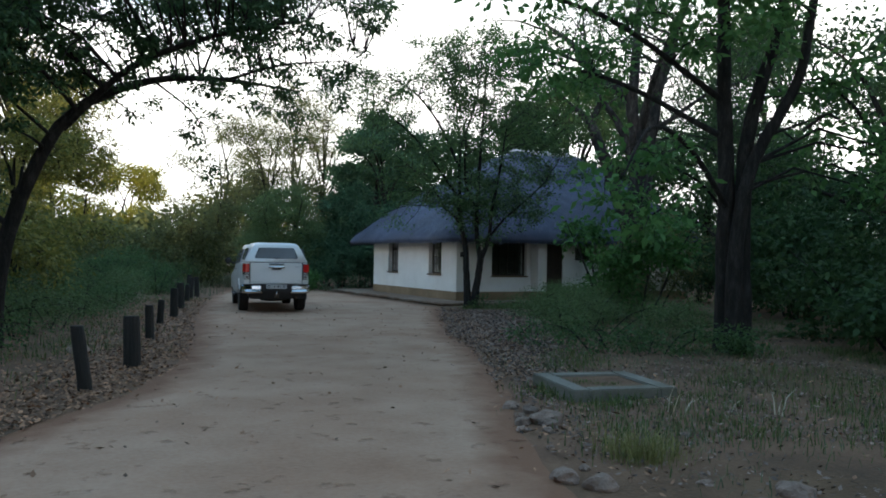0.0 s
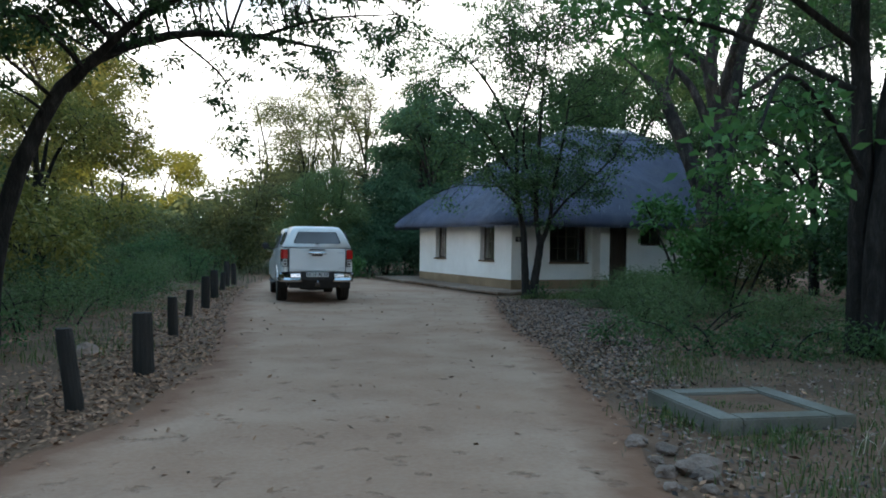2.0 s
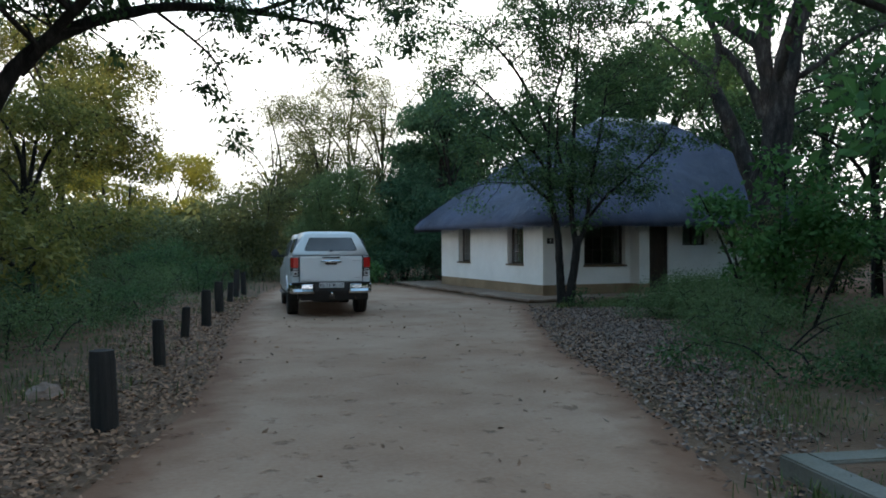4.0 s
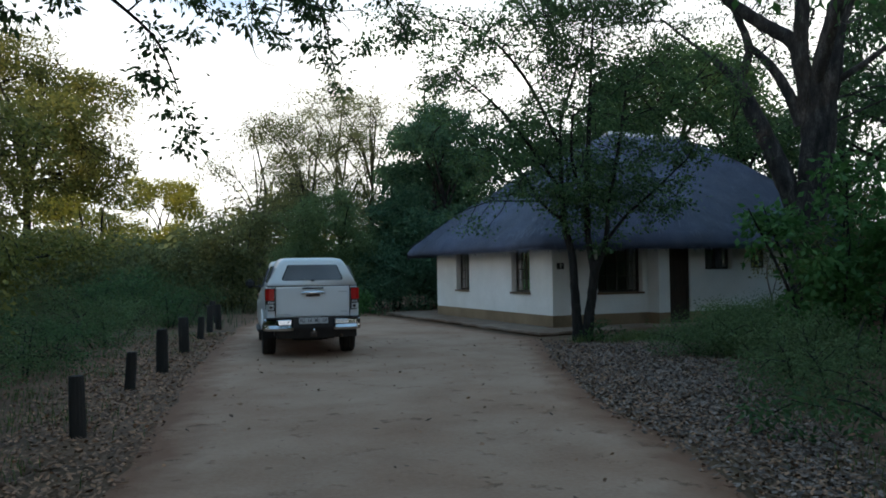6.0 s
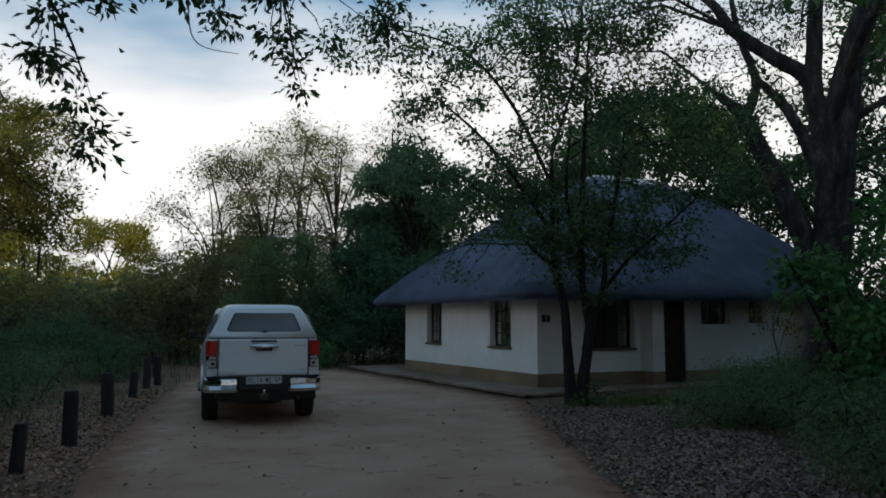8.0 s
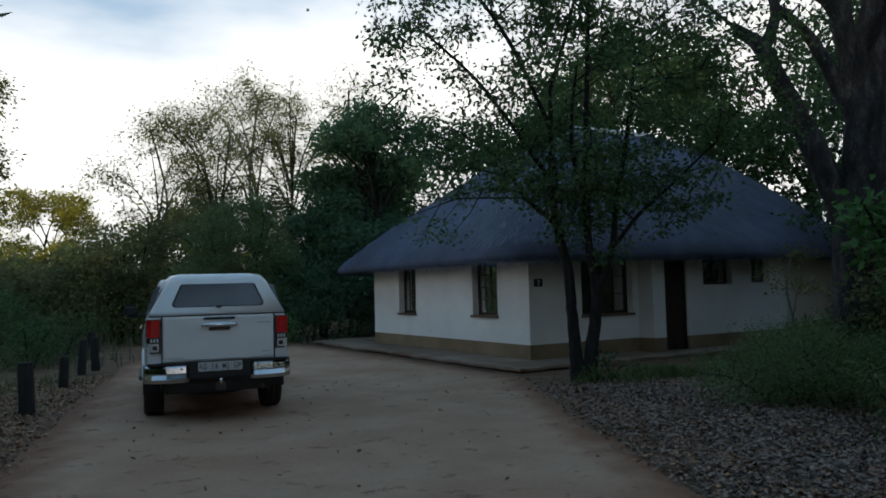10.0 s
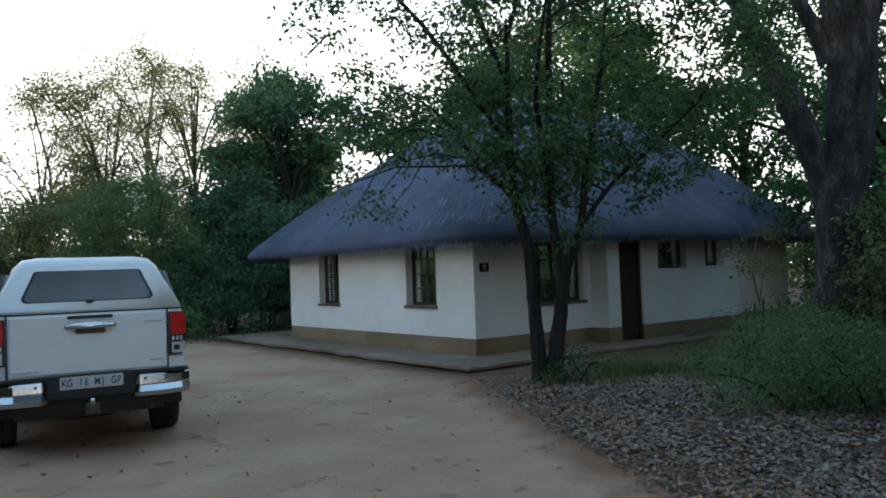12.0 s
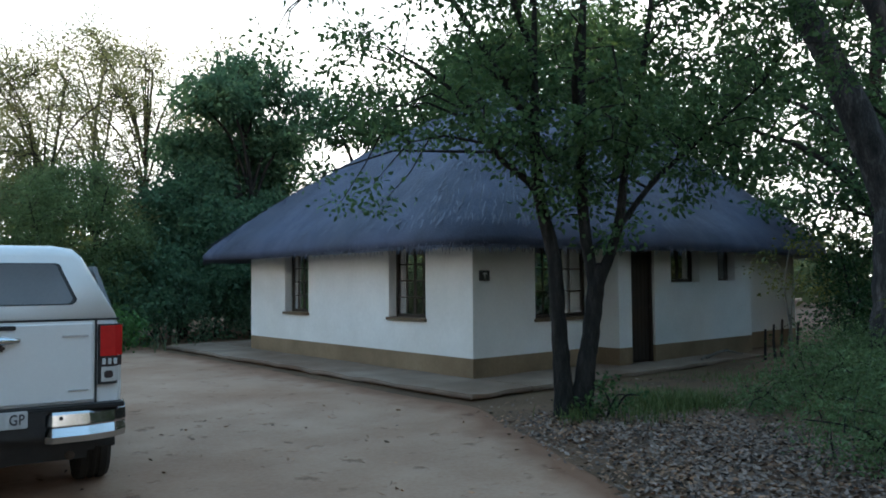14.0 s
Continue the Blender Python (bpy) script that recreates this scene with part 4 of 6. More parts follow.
        for y in (1.95, 2.75):
            part("door_handle", box((min(sx * 0.90, sx * 0.935), y, 1.10), (max(sx * 0.90, sx * 0.935), y + 0.2, 1.135), 0.01), M_CHROME, car)
    wind = loft([[(x, y, z) for x, y, z in ((-0.66, 3.28, 1.70), (0.66, 3.28, 1.70), (0.74, 3.93, 1.24), (-0.74, 3.93, 1.24))], [(x, y + 0.03, z + 0.02) for x, y, z in ((-0.66, 3.28, 1.70), (0.66, 3.28, 1.70), (0.74, 3.93, 1.24), (-0.74, 3.93, 1.24))]])
    part("windscreen", wind, M_TINT, car)
    return tagged(car, "white double-cab pickup with a white canopy and chrome bumper", "pickup truck")


build_pickup(pose(6.18, 20.84, 0.012, 0, 0, -8.5))


# ---- posts, manhole, stones ----
def bollard(x, y, h, r, lean_x, lean_y, seed):
    rnd = random.Random(seed)
    rings = []
    for k in range(8):
        t = k / 7
        rr = r * (1.03 - 0.06 * t) * (0.93 if k == 7 else 1)
        z = h * t - (0.12 if k == 0 else 0)
        rings.append([(lean_x * t + rr * math.cos(i * 0.449) * (1 + rnd.uniform(-.03, .03)), lean_y * t + rr * math.sin(i * 0.449) * (1 + rnd.uniform(-.03, .03)), z) for i in range(14)])
    ob = part("bollard", loft(rings), M_POST, smooth=False)
    ob.location = (x, y, 0.0)
    return tagged(ob, "short dark creosoted timber bollard beside the track", "bollard", "bollards along the track")


for i, (x, y, h, r, lx, ly) in enumerate([(1.43, 10.42, 0.70, 0.072, -0.10, 0.03), (2.03, 12.11, 0.67, 0.108, -0.02, 0.0), (2.58, 15.45, 0.60, 0.075, -0.02, 0.02), (3.08, 18.5, 0.52, 0.07, 0.03, 0), (3.58, 20.15, 0.70, 0.09, 0.0, 0.02),
                                          (4.15, 23.2, 0.72, 0.10, -0.02, 0), (4.75, 26.3, 0.55, 0.08, 0.03, 0), (5.22, 28.65, 0.72, 0.085, 0.02, 0), (5.55, 29.4, 0.72, 0.085, -0.03, 0), (5.72, 32.4, 0.72, 0.10, 0.0, 0.0)]):
    bollard(x, y, h, r, lx, ly, i)

hole = empty("manhole", pose(6.64, 8.24, -0.045, 0, 0, -13))
for lo, hi in (((-0.60, -0.60, -0.05), (-0.40, 0.60, 0.19)), ((0.40, -0.60, -0.05), (0.60, 0.60, 0.19)), ((-0.40, -0.60, -0.05), (0.40, -0.40, 0.188)), ((-0.40, 0.40, -0.05), (0.40, 0.60, 0.188))):
    part("curb", box(lo, hi, 0.012, 2), M_CONCRETE, hole, "grey cast concrete surround")
fill = box((-0.40, -0.40, 0.02), (0.40, 0.40, 0.165))
bmesh.ops.subdivide_edges(fill, edges=fill.edges[:], cuts=12, use_grid_fill=True)
for v in fill.verts:
    if v.co.z > 0.155 and max(abs(v.co.x), abs(v.co.y)) < 0.39:
        v.co.z += 0.022 * noise.noise(v.co * 6)
part("earth_fill", fill, M_SOIL, hole, "brown earth filling the surround", True)
tagged(hole, "low square concrete surround filled with earth", "manhole")


def stone(x, y, size, seed, flat=0.6):
    rnd = random.Random(seed)
    bm = bmesh.new()
    bmesh.ops.create_icosphere(bm, subdivisions=3, radius=1.0)
    o = Vector((seed * 3.1, 0, 0))
    for v in bm.verts:
        v.co *= 1 + 0.35 * noise.noise(v.co * 1.3 + o) + 0.1 * noise.noise(v.co * 4 + o)
        v.co = Vector((v.co.x * size * rnd.uniform(0.98, 1.02), v.co.y * size * 0.8, v.co.z * size * flat))
    ob = part("stone", bm, M_ROCK)
    ob.matrix_world = pose(x, y, size * flat * 0.35, 0, 0, rnd.uniform(0, 360))
    return tagged(ob, "rough pinkish grey stone at the track's edge", "stone", "stones along the verge")


for i, (x, y, s) in enumerate([(5.08, 7.0, 0.09), (4.93, 6.83, 0.06), (4.21, 5.6, 0.11), (4.33, 5.35, 0.115), (5.33, 4.68, 0.13), (5.2, 7.86, 0.085), (5.26, 7.6, 0.09), (4.92, 7.2, 0.08), (5.14, 7.14, 0.15), (4.75, 6.95, 0.06), (5.05, 7.45, 0.05), (4.5, 5.75, 0.05), (4.62, 6.35, 0.04), (5.0, 5.1, 0.06), (5.9, 6.2, 0.06), (1.44, 13.8, 0.2),
                               (-0.4, 21.5, 0.35), (0.6, 23.0, 0.30), (1.2, 24.2, 0.25), (12.65, 18.87, 0.10), (13.0, 19.6, 0.09)]):
    stone(x, y, s, i + 1)


def scatter(seed, count, region, length, width, mat, name, label, flat=0.35, lift=0.012):
    """Dry leaves lying in a region (a function that says how dense a place is)."""
    rng = np.random.default_rng(seed)
    pts = []
    x0, x1, y0, y1, keep = region
    while len(pts) < count:
        x, y = rng.uniform(x0, x1), rng.uniform(y0, y1)
        if rng.uniform() < keep(x, y):
            pts.append((x, y, max(ground_z(x, y), 0.006) + lift + rng.uniform(0, 0.015)))
    c = np.array(pts)
    k = len(c)
    yaw = rng.uniform(0, 2 * np.pi, k)
    way = np.stack([np.cos(yaw), np.sin(yaw), rng.normal(0, flat, k)], 1)
    way = unit(way)
    side = unit(np.cross(way, np.array([0, 0, 1.0]) + rng.normal(0, flat, (k, 3))))
    up = np.cross(side, way)
    ln, wd = length * rng.uniform(0.5, 1.3, (k, 1)), width * rng.uniform(0.6, 1.3, (k, 1)) / 2
    curl = rng.uniform(-0.1, 0.35, (k, 1))
    q = np.stack([c - way * ln / 2, c + side * wd + up * wd * curl, c + way * ln / 2 + up * ln * 0.1, c - side * wd + up * wd * curl], 1)
    q[:, :, 2] = np.maximum(q[:, :, 2], (c[:, 2] - lift + 0.003)[:, None])
    return tagged(quads_mesh(name, q, mat), label, "fallen leaves", kind="stuff")


def right_litter(x, y):
    e = edge_x(RIGHT_EDGE, y)
    off = x - e
    if off < -0.25 or y > 22.3:
        return 0.0
    reach = np.interp(y, [6, 9, 10.8, 12.4, 16.4, 19.6, 21, 22], [0.5, 0.5, 0.7, 1.3, 2.9, 2.5, 0.8, -0.5])
    patch = 0.75 + 0.6 * noise.noise(Vector((x * 0.8, y * 0.8, 4)))
    return float(np.clip(min(1.0, (off + 0.25) / 0.8) * np.clip((reach + 0.7 - off) / 0.9, 0.04, 1) * patch * np.interp(y, [6, 9.0, 10.5, 18.5, 20.5], [0.16, 0.3, 1.0, 1.0, 0.45]), 0, 1))


def left_litter(x, y):
    off = edge_x(LEFT_EDGE, y) - x
    if off < -0.2:
        return 0.0
    return float(np.clip(min(1, (off + 0.2) / 0.25) * np.clip((1.9 - off) / 1.0, 0.05, 1) * (0.8 + 0.5 * noise.noise(Vector((x, y, 9)))), 0, 1))


def road_leaves(x, y):
    return 1.0 if edge_x(LEFT_EDGE, y) < x < edge_x(RIGHT_EDGE, y) else 0.0


scatter(1, 26000, (4.5, 15.5, 6, 22.4, right_litter), 0.064, 0.034, M_LITTER, "leaf_litter", "thick grey-brown dry leaf litter beside the track")
scatter(4, 9500, (4.5, 13, 5, 22.4, lambda x, y: right_litter(x, y) * (1.0 if x - edge_x(RIGHT_EDGE, y) < 0.8 else 0.3)), 0.058, 0.03, M_LITTER_RED, "brown_leaf_litter", "reddish brown dry leaves along the track's edge")
scatter(7, 5200, (4.2, 11, 3.4, 9.5, lambda x, y: float(np.clip((x - edge_x(RIGHT_EDGE, y)) / 0.8, 0, 1) * (0.5 + 1.2 * noise.noise(Vector((x * 0.9, y * 0.9, 44)))))), 0.05, 0.026, M_LITTER, "thin_leaf_litter", "scattered grey-brown leaves on the grassy verge")
scatter(2, 19000, (-2, 6.5, 7, 28, left_litter), 0.066, 0.034, M_LITTER_RED, "verge_leaf_litter", "reddish brown dry leaf litter among the bollards")
scatter(3, 380, (0, 11, 4, 24, road_leaves), 0.07, 0.035, M_LITTER_RED, "stray_leaves", "stray dry leaves on the sand track")
scatter(6, 2600, (-14, 30, -4, 40, lambda x, y: 0.0 if edge_x(LEFT_EDGE, y) - 0.3 < x < edge_x(RIGHT_EDGE, y) + 0.3 or (x > 11.5 and y > 22.3) else 1.0), 0.10, 0.05, M_LITTER_RED, "woodland_litter", "dry leaves on the woodland floor")


def grass(name, seed, clumps, label, height=0.35, blades=40, spread=0.16, mat=None, width=0.010):
    """Tufts of bent blades at clump centres."""
    rng = np.random.default_rng(seed)
    c = np.repeat(np.array(clumps, float), blades, 0)
    k = len(c)
    root = c + np.concatenate([rng.normal(0, spread, (k, 2)), np.zeros((k, 1))], 1)
    yaw = rng.uniform(0, 2 * np.pi, k)
    out = np.stack([np.cos(yaw), np.sin(yaw), np.zeros(k)], 1)
    side = np.stack([-np.sin(yaw), np.cos(yaw), np.zeros(k)], 1)
    h = height * rng.uniform(0.45, 1.25, (k, 1))
    lean = rng.uniform(0.1, 0.8, (k, 1))
    mid = root + out * h * lean * 0.35 + np.array([0, 0, 1.0]) * h * 0.6
    tip = root + out * h * lean + np.array([0, 0, 1.0]) * h * (1.0 - 0.25 * lean)
    w = width * rng.uniform(0.6, 1.3, (k, 1))
    a = np.stack([root - side * w, root + side * w, mid + side * w * 0.8, mid - side * w * 0.8], 1)
    b = np.stack([mid - side * w * 0.8, mid + side * w * 0.8, tip + side * w * 0.15, tip - side * w * 0.15], 1)
    return tagged(quads_mesh(name, np.concatenate([a, b]), mat or M_GRASS), label, "grass", kind="stuff")


def clumps(seed, count, x0, x1, y0, y1, keep):
    rng = np.random.default_rng(seed)
    out = []
    while len(out) < count:
        x, y = float(rng.uniform(x0, x1)), float(rng.uniform(y0, y1))
        if rng.uniform() < keep(x, y):
            out.append((x, y, ground_z(x, y) - 0.01))
    return out


def right_green(x, y):
    off = x - edge_x(RIGHT_EDGE, y)
    near = 1.0 if off > np.interp(y, [4, 7, 10, 12.4, 16.4, 19.6, 22], [0.45, 0.5, 0.7, 1.3, 2.8, 2.4, 1.2]) else 0.0
    if y > 22.2 or (abs(x - 6.64) < 0.66 and abs(y - 8.24) < 0.66):
        return 0.0
    return near * (0.42 + 1.3 * noise.noise(Vector((x * 0.7, y * 0.7, 21))))


def left_green(x, y):
    off = edge_x(LEFT_EDGE, y) - x
    if off < 0.25:
        return 0.0
    return (1.0 if off > 1.5 - 0.9 * (y > 14) else 0.03) * (0.55 + 0.9 * noise.noise(Vector((x * 0.5, y * 0.5, 31))))


grass("grass_verge", 11, clumps(11, 330, 4.6, 17, 4.5, 22.2, right_green), "uneven green grass under the trees", 0.12, 54, 0.24, None, 0.0045)
grass("grass_verge", 18, clumps(18, 330, 4.6, 17, 4.5, 22.2, right_green), "short greyish half-dry grass under the trees", 0.09, 54, 0.28, M_GRASS_GREY, 0.004)
grass("grass_left", 12, clumps(12, 300, -9, 5.0, 9, 34, left_green), "rough green grass behind the bollards", 0.15, 66, 0.34, None, 0.0045)
grass("grass_far", 14, clumps(14, 420, -16, 12, 30, 52, lambda x, y: 0.0 if edge_x(LEFT_EDGE, y) < x < edge_x(RIGHT_EDGE, y) and y < 38 else 1.0), "tall grass at the edge of the wood", 0.42, 34, 0.4, M_GRASS_GREY, 0.013)
grass("grass_at_tree", 13, clumps(13, 34, 11.7, 14.0, 20.1, 21.1, lambda x, y: 0.5 + noise.noise(Vector((x * 1.6, y * 1.6, 7)))), "rough green grass tufts at the foot of the tree", 0.2, 48, 0.13, None, 0.005)
grass("dry_stalks", 15, [(6.6, 6.85, 0), (6.3, 6.8, 0), (6.85, 6.7, 0), (7.2, 6.5, 0)], "pale dry grass stalks near the manhole", 0.32, 5, 0.12, M_DRYSTALK, 0.008)

grass("grass_at_manhole", 16, [(6.64 + 0.8 * math.sin(0.7 * k) + 0.06 * k % 0.2, 8.24 - 0.72 + 0.25 * math.cos(2.1 * k), 0) for k in range(-2, 3)] + [(5.95, 7.9, 0), (5.9, 8.2, 0), (5.95, 8.5, 0), (6.2, 7.5, 0), (6.5, 7.45, 0)], "grass growing round the manhole", 0.13, 75, 0.15, None, 0.0055)
grass("grass_in_surround", 19, [(6.45, 8.2, 0.11), (6.4, 8.4, 0.11), (6.6, 8.05, 0.11), (6.38, 8.25, 0.11)], "sparse green growth in the earth-filled surround", 0.05, 34, 0.09, None, 0.004)
grass("yellow_tuft", 17, [(4.95, 5.75, 0), (5.1, 5.65, 0), (5.0, 5.95, 0), (5.25, 5.85, 0)], "fluffy yellowish grass tuft at the track's edge", 0.22, 110, 0.10, M_GRASS_YELLOW, 0.003)

# ---- trees by the track ----
def along(base_way, rows):
    """Limb points from (offset along a plan direction, offset across it, height)."""
    ux, uy = base_way
    return [(ux * u + uy * v, uy * u - ux * v, z) for u, v, z in rows]


H_WAY = (0.69, -0.72)
tree("house_tree", [
    (along(H_WAY, [(-0.11, 0, -0.15), (-0.14, 0, 0.5), (-0.18, 0, 1.08), (-0.22, 0, 1.8), (-0.37, 0, 2.53), (-0.42, 0.05, 3.25), (-0.4, 0.1, 5.0)]), [0.16, 0.125, 0.11, 0.10, 0.085, 0.07, 0.025]),
    (along(H_WAY, [(0.06, 0, -0.15), (0.10, 0, 0.4), (0.17, 0, 0.85), (0.26, 0, 1.5), (0.34, 0, 1.72)]), [0.18, 0.14, 0.12, 0.115, 0.09]),
    (along(H_WAY, [(0.27, 0, 1.5), (0.48, 0, 2.03), (0.56, 0.05, 2.45), (0.60, 0.1, 2.85), (0.85, 0.1, 4.2), (1.0, 0, 5.4)]), [0.085, 0.07, 0.06, 0.052, 0.04, 0.015]),
    (along(H_WAY, [(0.25, 0, 1.45), (0.14, 0, 2.15), (0.12, -0.05, 3.25), (0.2, -0.2, 5.4), (0.3, -0.2, 7.2)]), [0.09, 0.08, 0.07, 0.045, 0.015]),
    (along(H_WAY, [(-0.38, 0, 2.55), (-0.55, 0.05, 2.75), (-0.88, 0.1, 3.05), (-1.34, 0.1, 3.76), (-2.2, 0, 4.4)]), [0.055, 0.05, 0.042, 0.03, 0.012]),
    (along(H_WAY, [(0.55, 0, 2.2), (0.95, -0.1, 2.7), (1.4, -0.2, 3.1), (2.2, -0.1, 3.8)]), [0.045, 0.038, 0.03, 0.012]),
    (along(H_WAY, [(-0.4, 0, 2.8), (-0.5, -0.9, 3.8), (-0.8, -1.6, 4.8)]), [0.05, 0.04, 0.015]),
    (along(H_WAY, [(0.12, 0, 2.9), (0.0, 0.8, 3.8), (0.2, 1.4, 4.9)]), [0.05, 0.04, 0.015]),
    ([(-0.4, 0.3, 3.4), (-1.5, 0.6, 4.9), (-2.6, 0.8, 5.8)], [0.05, 0.035, 0.015]),
    ([(-0.3, 0.3, 4.2), (-1.2, 0.3, 5.7), (-2.4, 0.1, 6.5), (-4.1, -0.1, 6.6)], [0.05, 0.04, 0.025, 0.01]),
    ([(-0.3, 0.3, 4.8), (0.2, 0.2, 6.4), (0.3, 0.0, 8.0)], [0.045, 0.03, 0.012])],
    [((0.1, 0.0, 4.6), (2.3, 2.2, 1.9)), ((-1.4, 0.9, 3.5), (1.2, 1.1, 0.9)), ((1.5, -0.9, 3.4), (1.3, 1.2, 0.9)), ((-2.5, 0.8, 5.4), (1.4, 1.2, 1.1)), ((0.2, -0.1, 2.75), (0.9, 0.8, 0.7)), ((0.6, 0.2, 6.4), (2.4, 2.0, 1.3)), ((-0.9, -0.6, 3.3), (1.1, 1.0, 0.8)), ((0.25, -0.25, 2.2), (0.6, 0.5, 0.5)), ((-0.2, 0.1, 3.4), (1.6, 1.4, 0.9)), ((0.5, 0.2, 3.0), (1.3, 1.1, 0.7)), ((1.3, -0.9, 2.75), (0.9, 0.9, 0.5)), ((-0.3, 0.0, 3.0), (1.2, 1.1, 0.6)), ((2.0, -1.4, 4.4), (1.4, 1.3, 1.1)), ((-3.0, 0.0, 6.3), (1.4, 1.2, 0.8)), ((-4.2, 0.0, 6.2), (0.9, 0.9, 0.8)), ((-1.6, 0.2, 6.4), (1.5, 1.4, 0.9)), ((0.2, 0.0, 7.6), (2.6, 2.2, 1.0)), ((-1.7, 1.7, 2.75), (0.7, 0.7, 0.4)), ((-2.0, 1.9, 4.3), (1.1, 1.0, 0.7)), ((1.7, -1.8, 5.2), (1.5, 1.4, 1.0))],
    M_LEAF_MID, M_BARK, "small twin-stemmed leafy tree before the house", seed=3, per_volume=2.55, leaves=40, cluster=0.30, length=0.068, width=0.036, base=(12.08, 21.05, 0), wobble=0.08, sides=10, thick=0.85)

F_WAY = (0.6, -0.8)
tree("forked_tree", [
    (along(F_WAY, [(-0.15, 0, -0.2), (-0.12, 0, 1.2), (-0.05, 0, 2.4), (0.12, 0, 3.3), (0.24, 0, 4.5), (0.36, 0, 5.6), (0.56, 0, 6.6), (0.95, 0.1, 7.7), (1.6, 0.2, 9.4)]), [0.46, 0.35, 0.35, 0.35, 0.34, 0.29, 0.23, 0.19, 0.06]),
    (along(F_WAY, [(0.12, 0, 3.3), (0.08, 0, 4.4), (-0.01, 0.02, 5.5), (-0.08, 0.05, 6.2), (0.02, 0.1, 7.8), (0.1, 0.1, 9.8)]), [0.18, 0.21, 0.19, 0.17, 0.14, 0.04]),
    (along(F_WAY, [(-0.15, 0, 2.4), (-0.45, 0, 3.4), (-0.9, 0, 4.56), (-1.2, 0, 5.3), (-1.39, 0, 5.76), (-1.62, 0, 6.02), (-1.86, 0, 6.24)]), [0.22, 0.22, 0.19, 0.17, 0.15, 0.11, 0.07]),
    (along(F_WAY, [(-1.36, 0, 5.7), (-1.18, 0, 6.1), (-1.14, 0, 6.54), (-1.43, 0.1, 7.53), (-1.6, 0.2, 9.0)]), [0.13, 0.10, 0.09, 0.07, 0.02]),
    (along(F_WAY, [(-0.1, 0, 4.6), (-0.32, 0, 5.23), (-0.65, 0, 5.9), (-1.14, 0, 6.5)]), [0.16, 0.12, 0.10, 0.07]),
    (along(F_WAY, [(-0.1, 0, 5.9), (-0.22, 0, 6.4), (-0.91, 0.05, 6.97), (-1.53, 0.1, 7.55), (-1.95, 0.1, 8.23), (-2.9, 0.1, 9.0)]), [0.18, 0.16, 0.14, 0.12, 0.09, 0.03]),
    (along(F_WAY, [(0.36, 0, 4.2), (0.48, 0, 4.98), (0.61, 0, 5.5), (0.75, 0, 6.6), (1.3, 0.1, 8.0)]), [0.11, 0.10, 0.09, 0.07, 0.02]),
    (along(F_WAY, [(0.6, 0, 5.45), (1.16, 0, 5.78), (2.0, 0.1, 6.3), (3.0, 0.2, 6.6)]), [0.08, 0.07, 0.05, 0.02]),
    (along(F_WAY, [(0.2, 0.1, 5.3), (0.8, 1.2, 6.8), (1.6, 2.6, 7.8)]), [0.12, 0.09, 0.03])],
    [((-0.4, 0.4, 8.6), (3.2, 3.0, 1.7)), ((-3.2, 1.6, 7.8), (1.8, 1.7, 1.2)), ((1.8, -2.0, 7.6), (2.2, 2.2, 1.4)), ((2.6, -1.2, 5.6), (1.2, 1.2, 0.9)), ((-2.3, 1.6, 6.0), (1.0, 1.0, 0.6)), ((1.9, -1.6, 4.6), (1.5, 1.4, 1.0)), ((0.6, -2.6, 6.6), (2.4, 2.0, 1.2)), ((-1.6, -1.4, 7.6), (2.2, 2.0, 1.2)), ((3.2, -0.6, 6.8), (2.2, 2.0, 1.6)), ((1.6, 1.6, 7.0), (2.2, 2.0, 1.5)), ((-1.2, 2.4, 7.6), (1.5, 1.4, 0.9))],
    M_LEAF_DEEP, M_BARK_GREY, "large forked grey-barked tree beside the house", seed=4, per_volume=0.95, leaves=34, cluster=0.40, length=0.072, width=0.036, base=(16.5, 19.05, 0), sides=14, wobble=0.06)

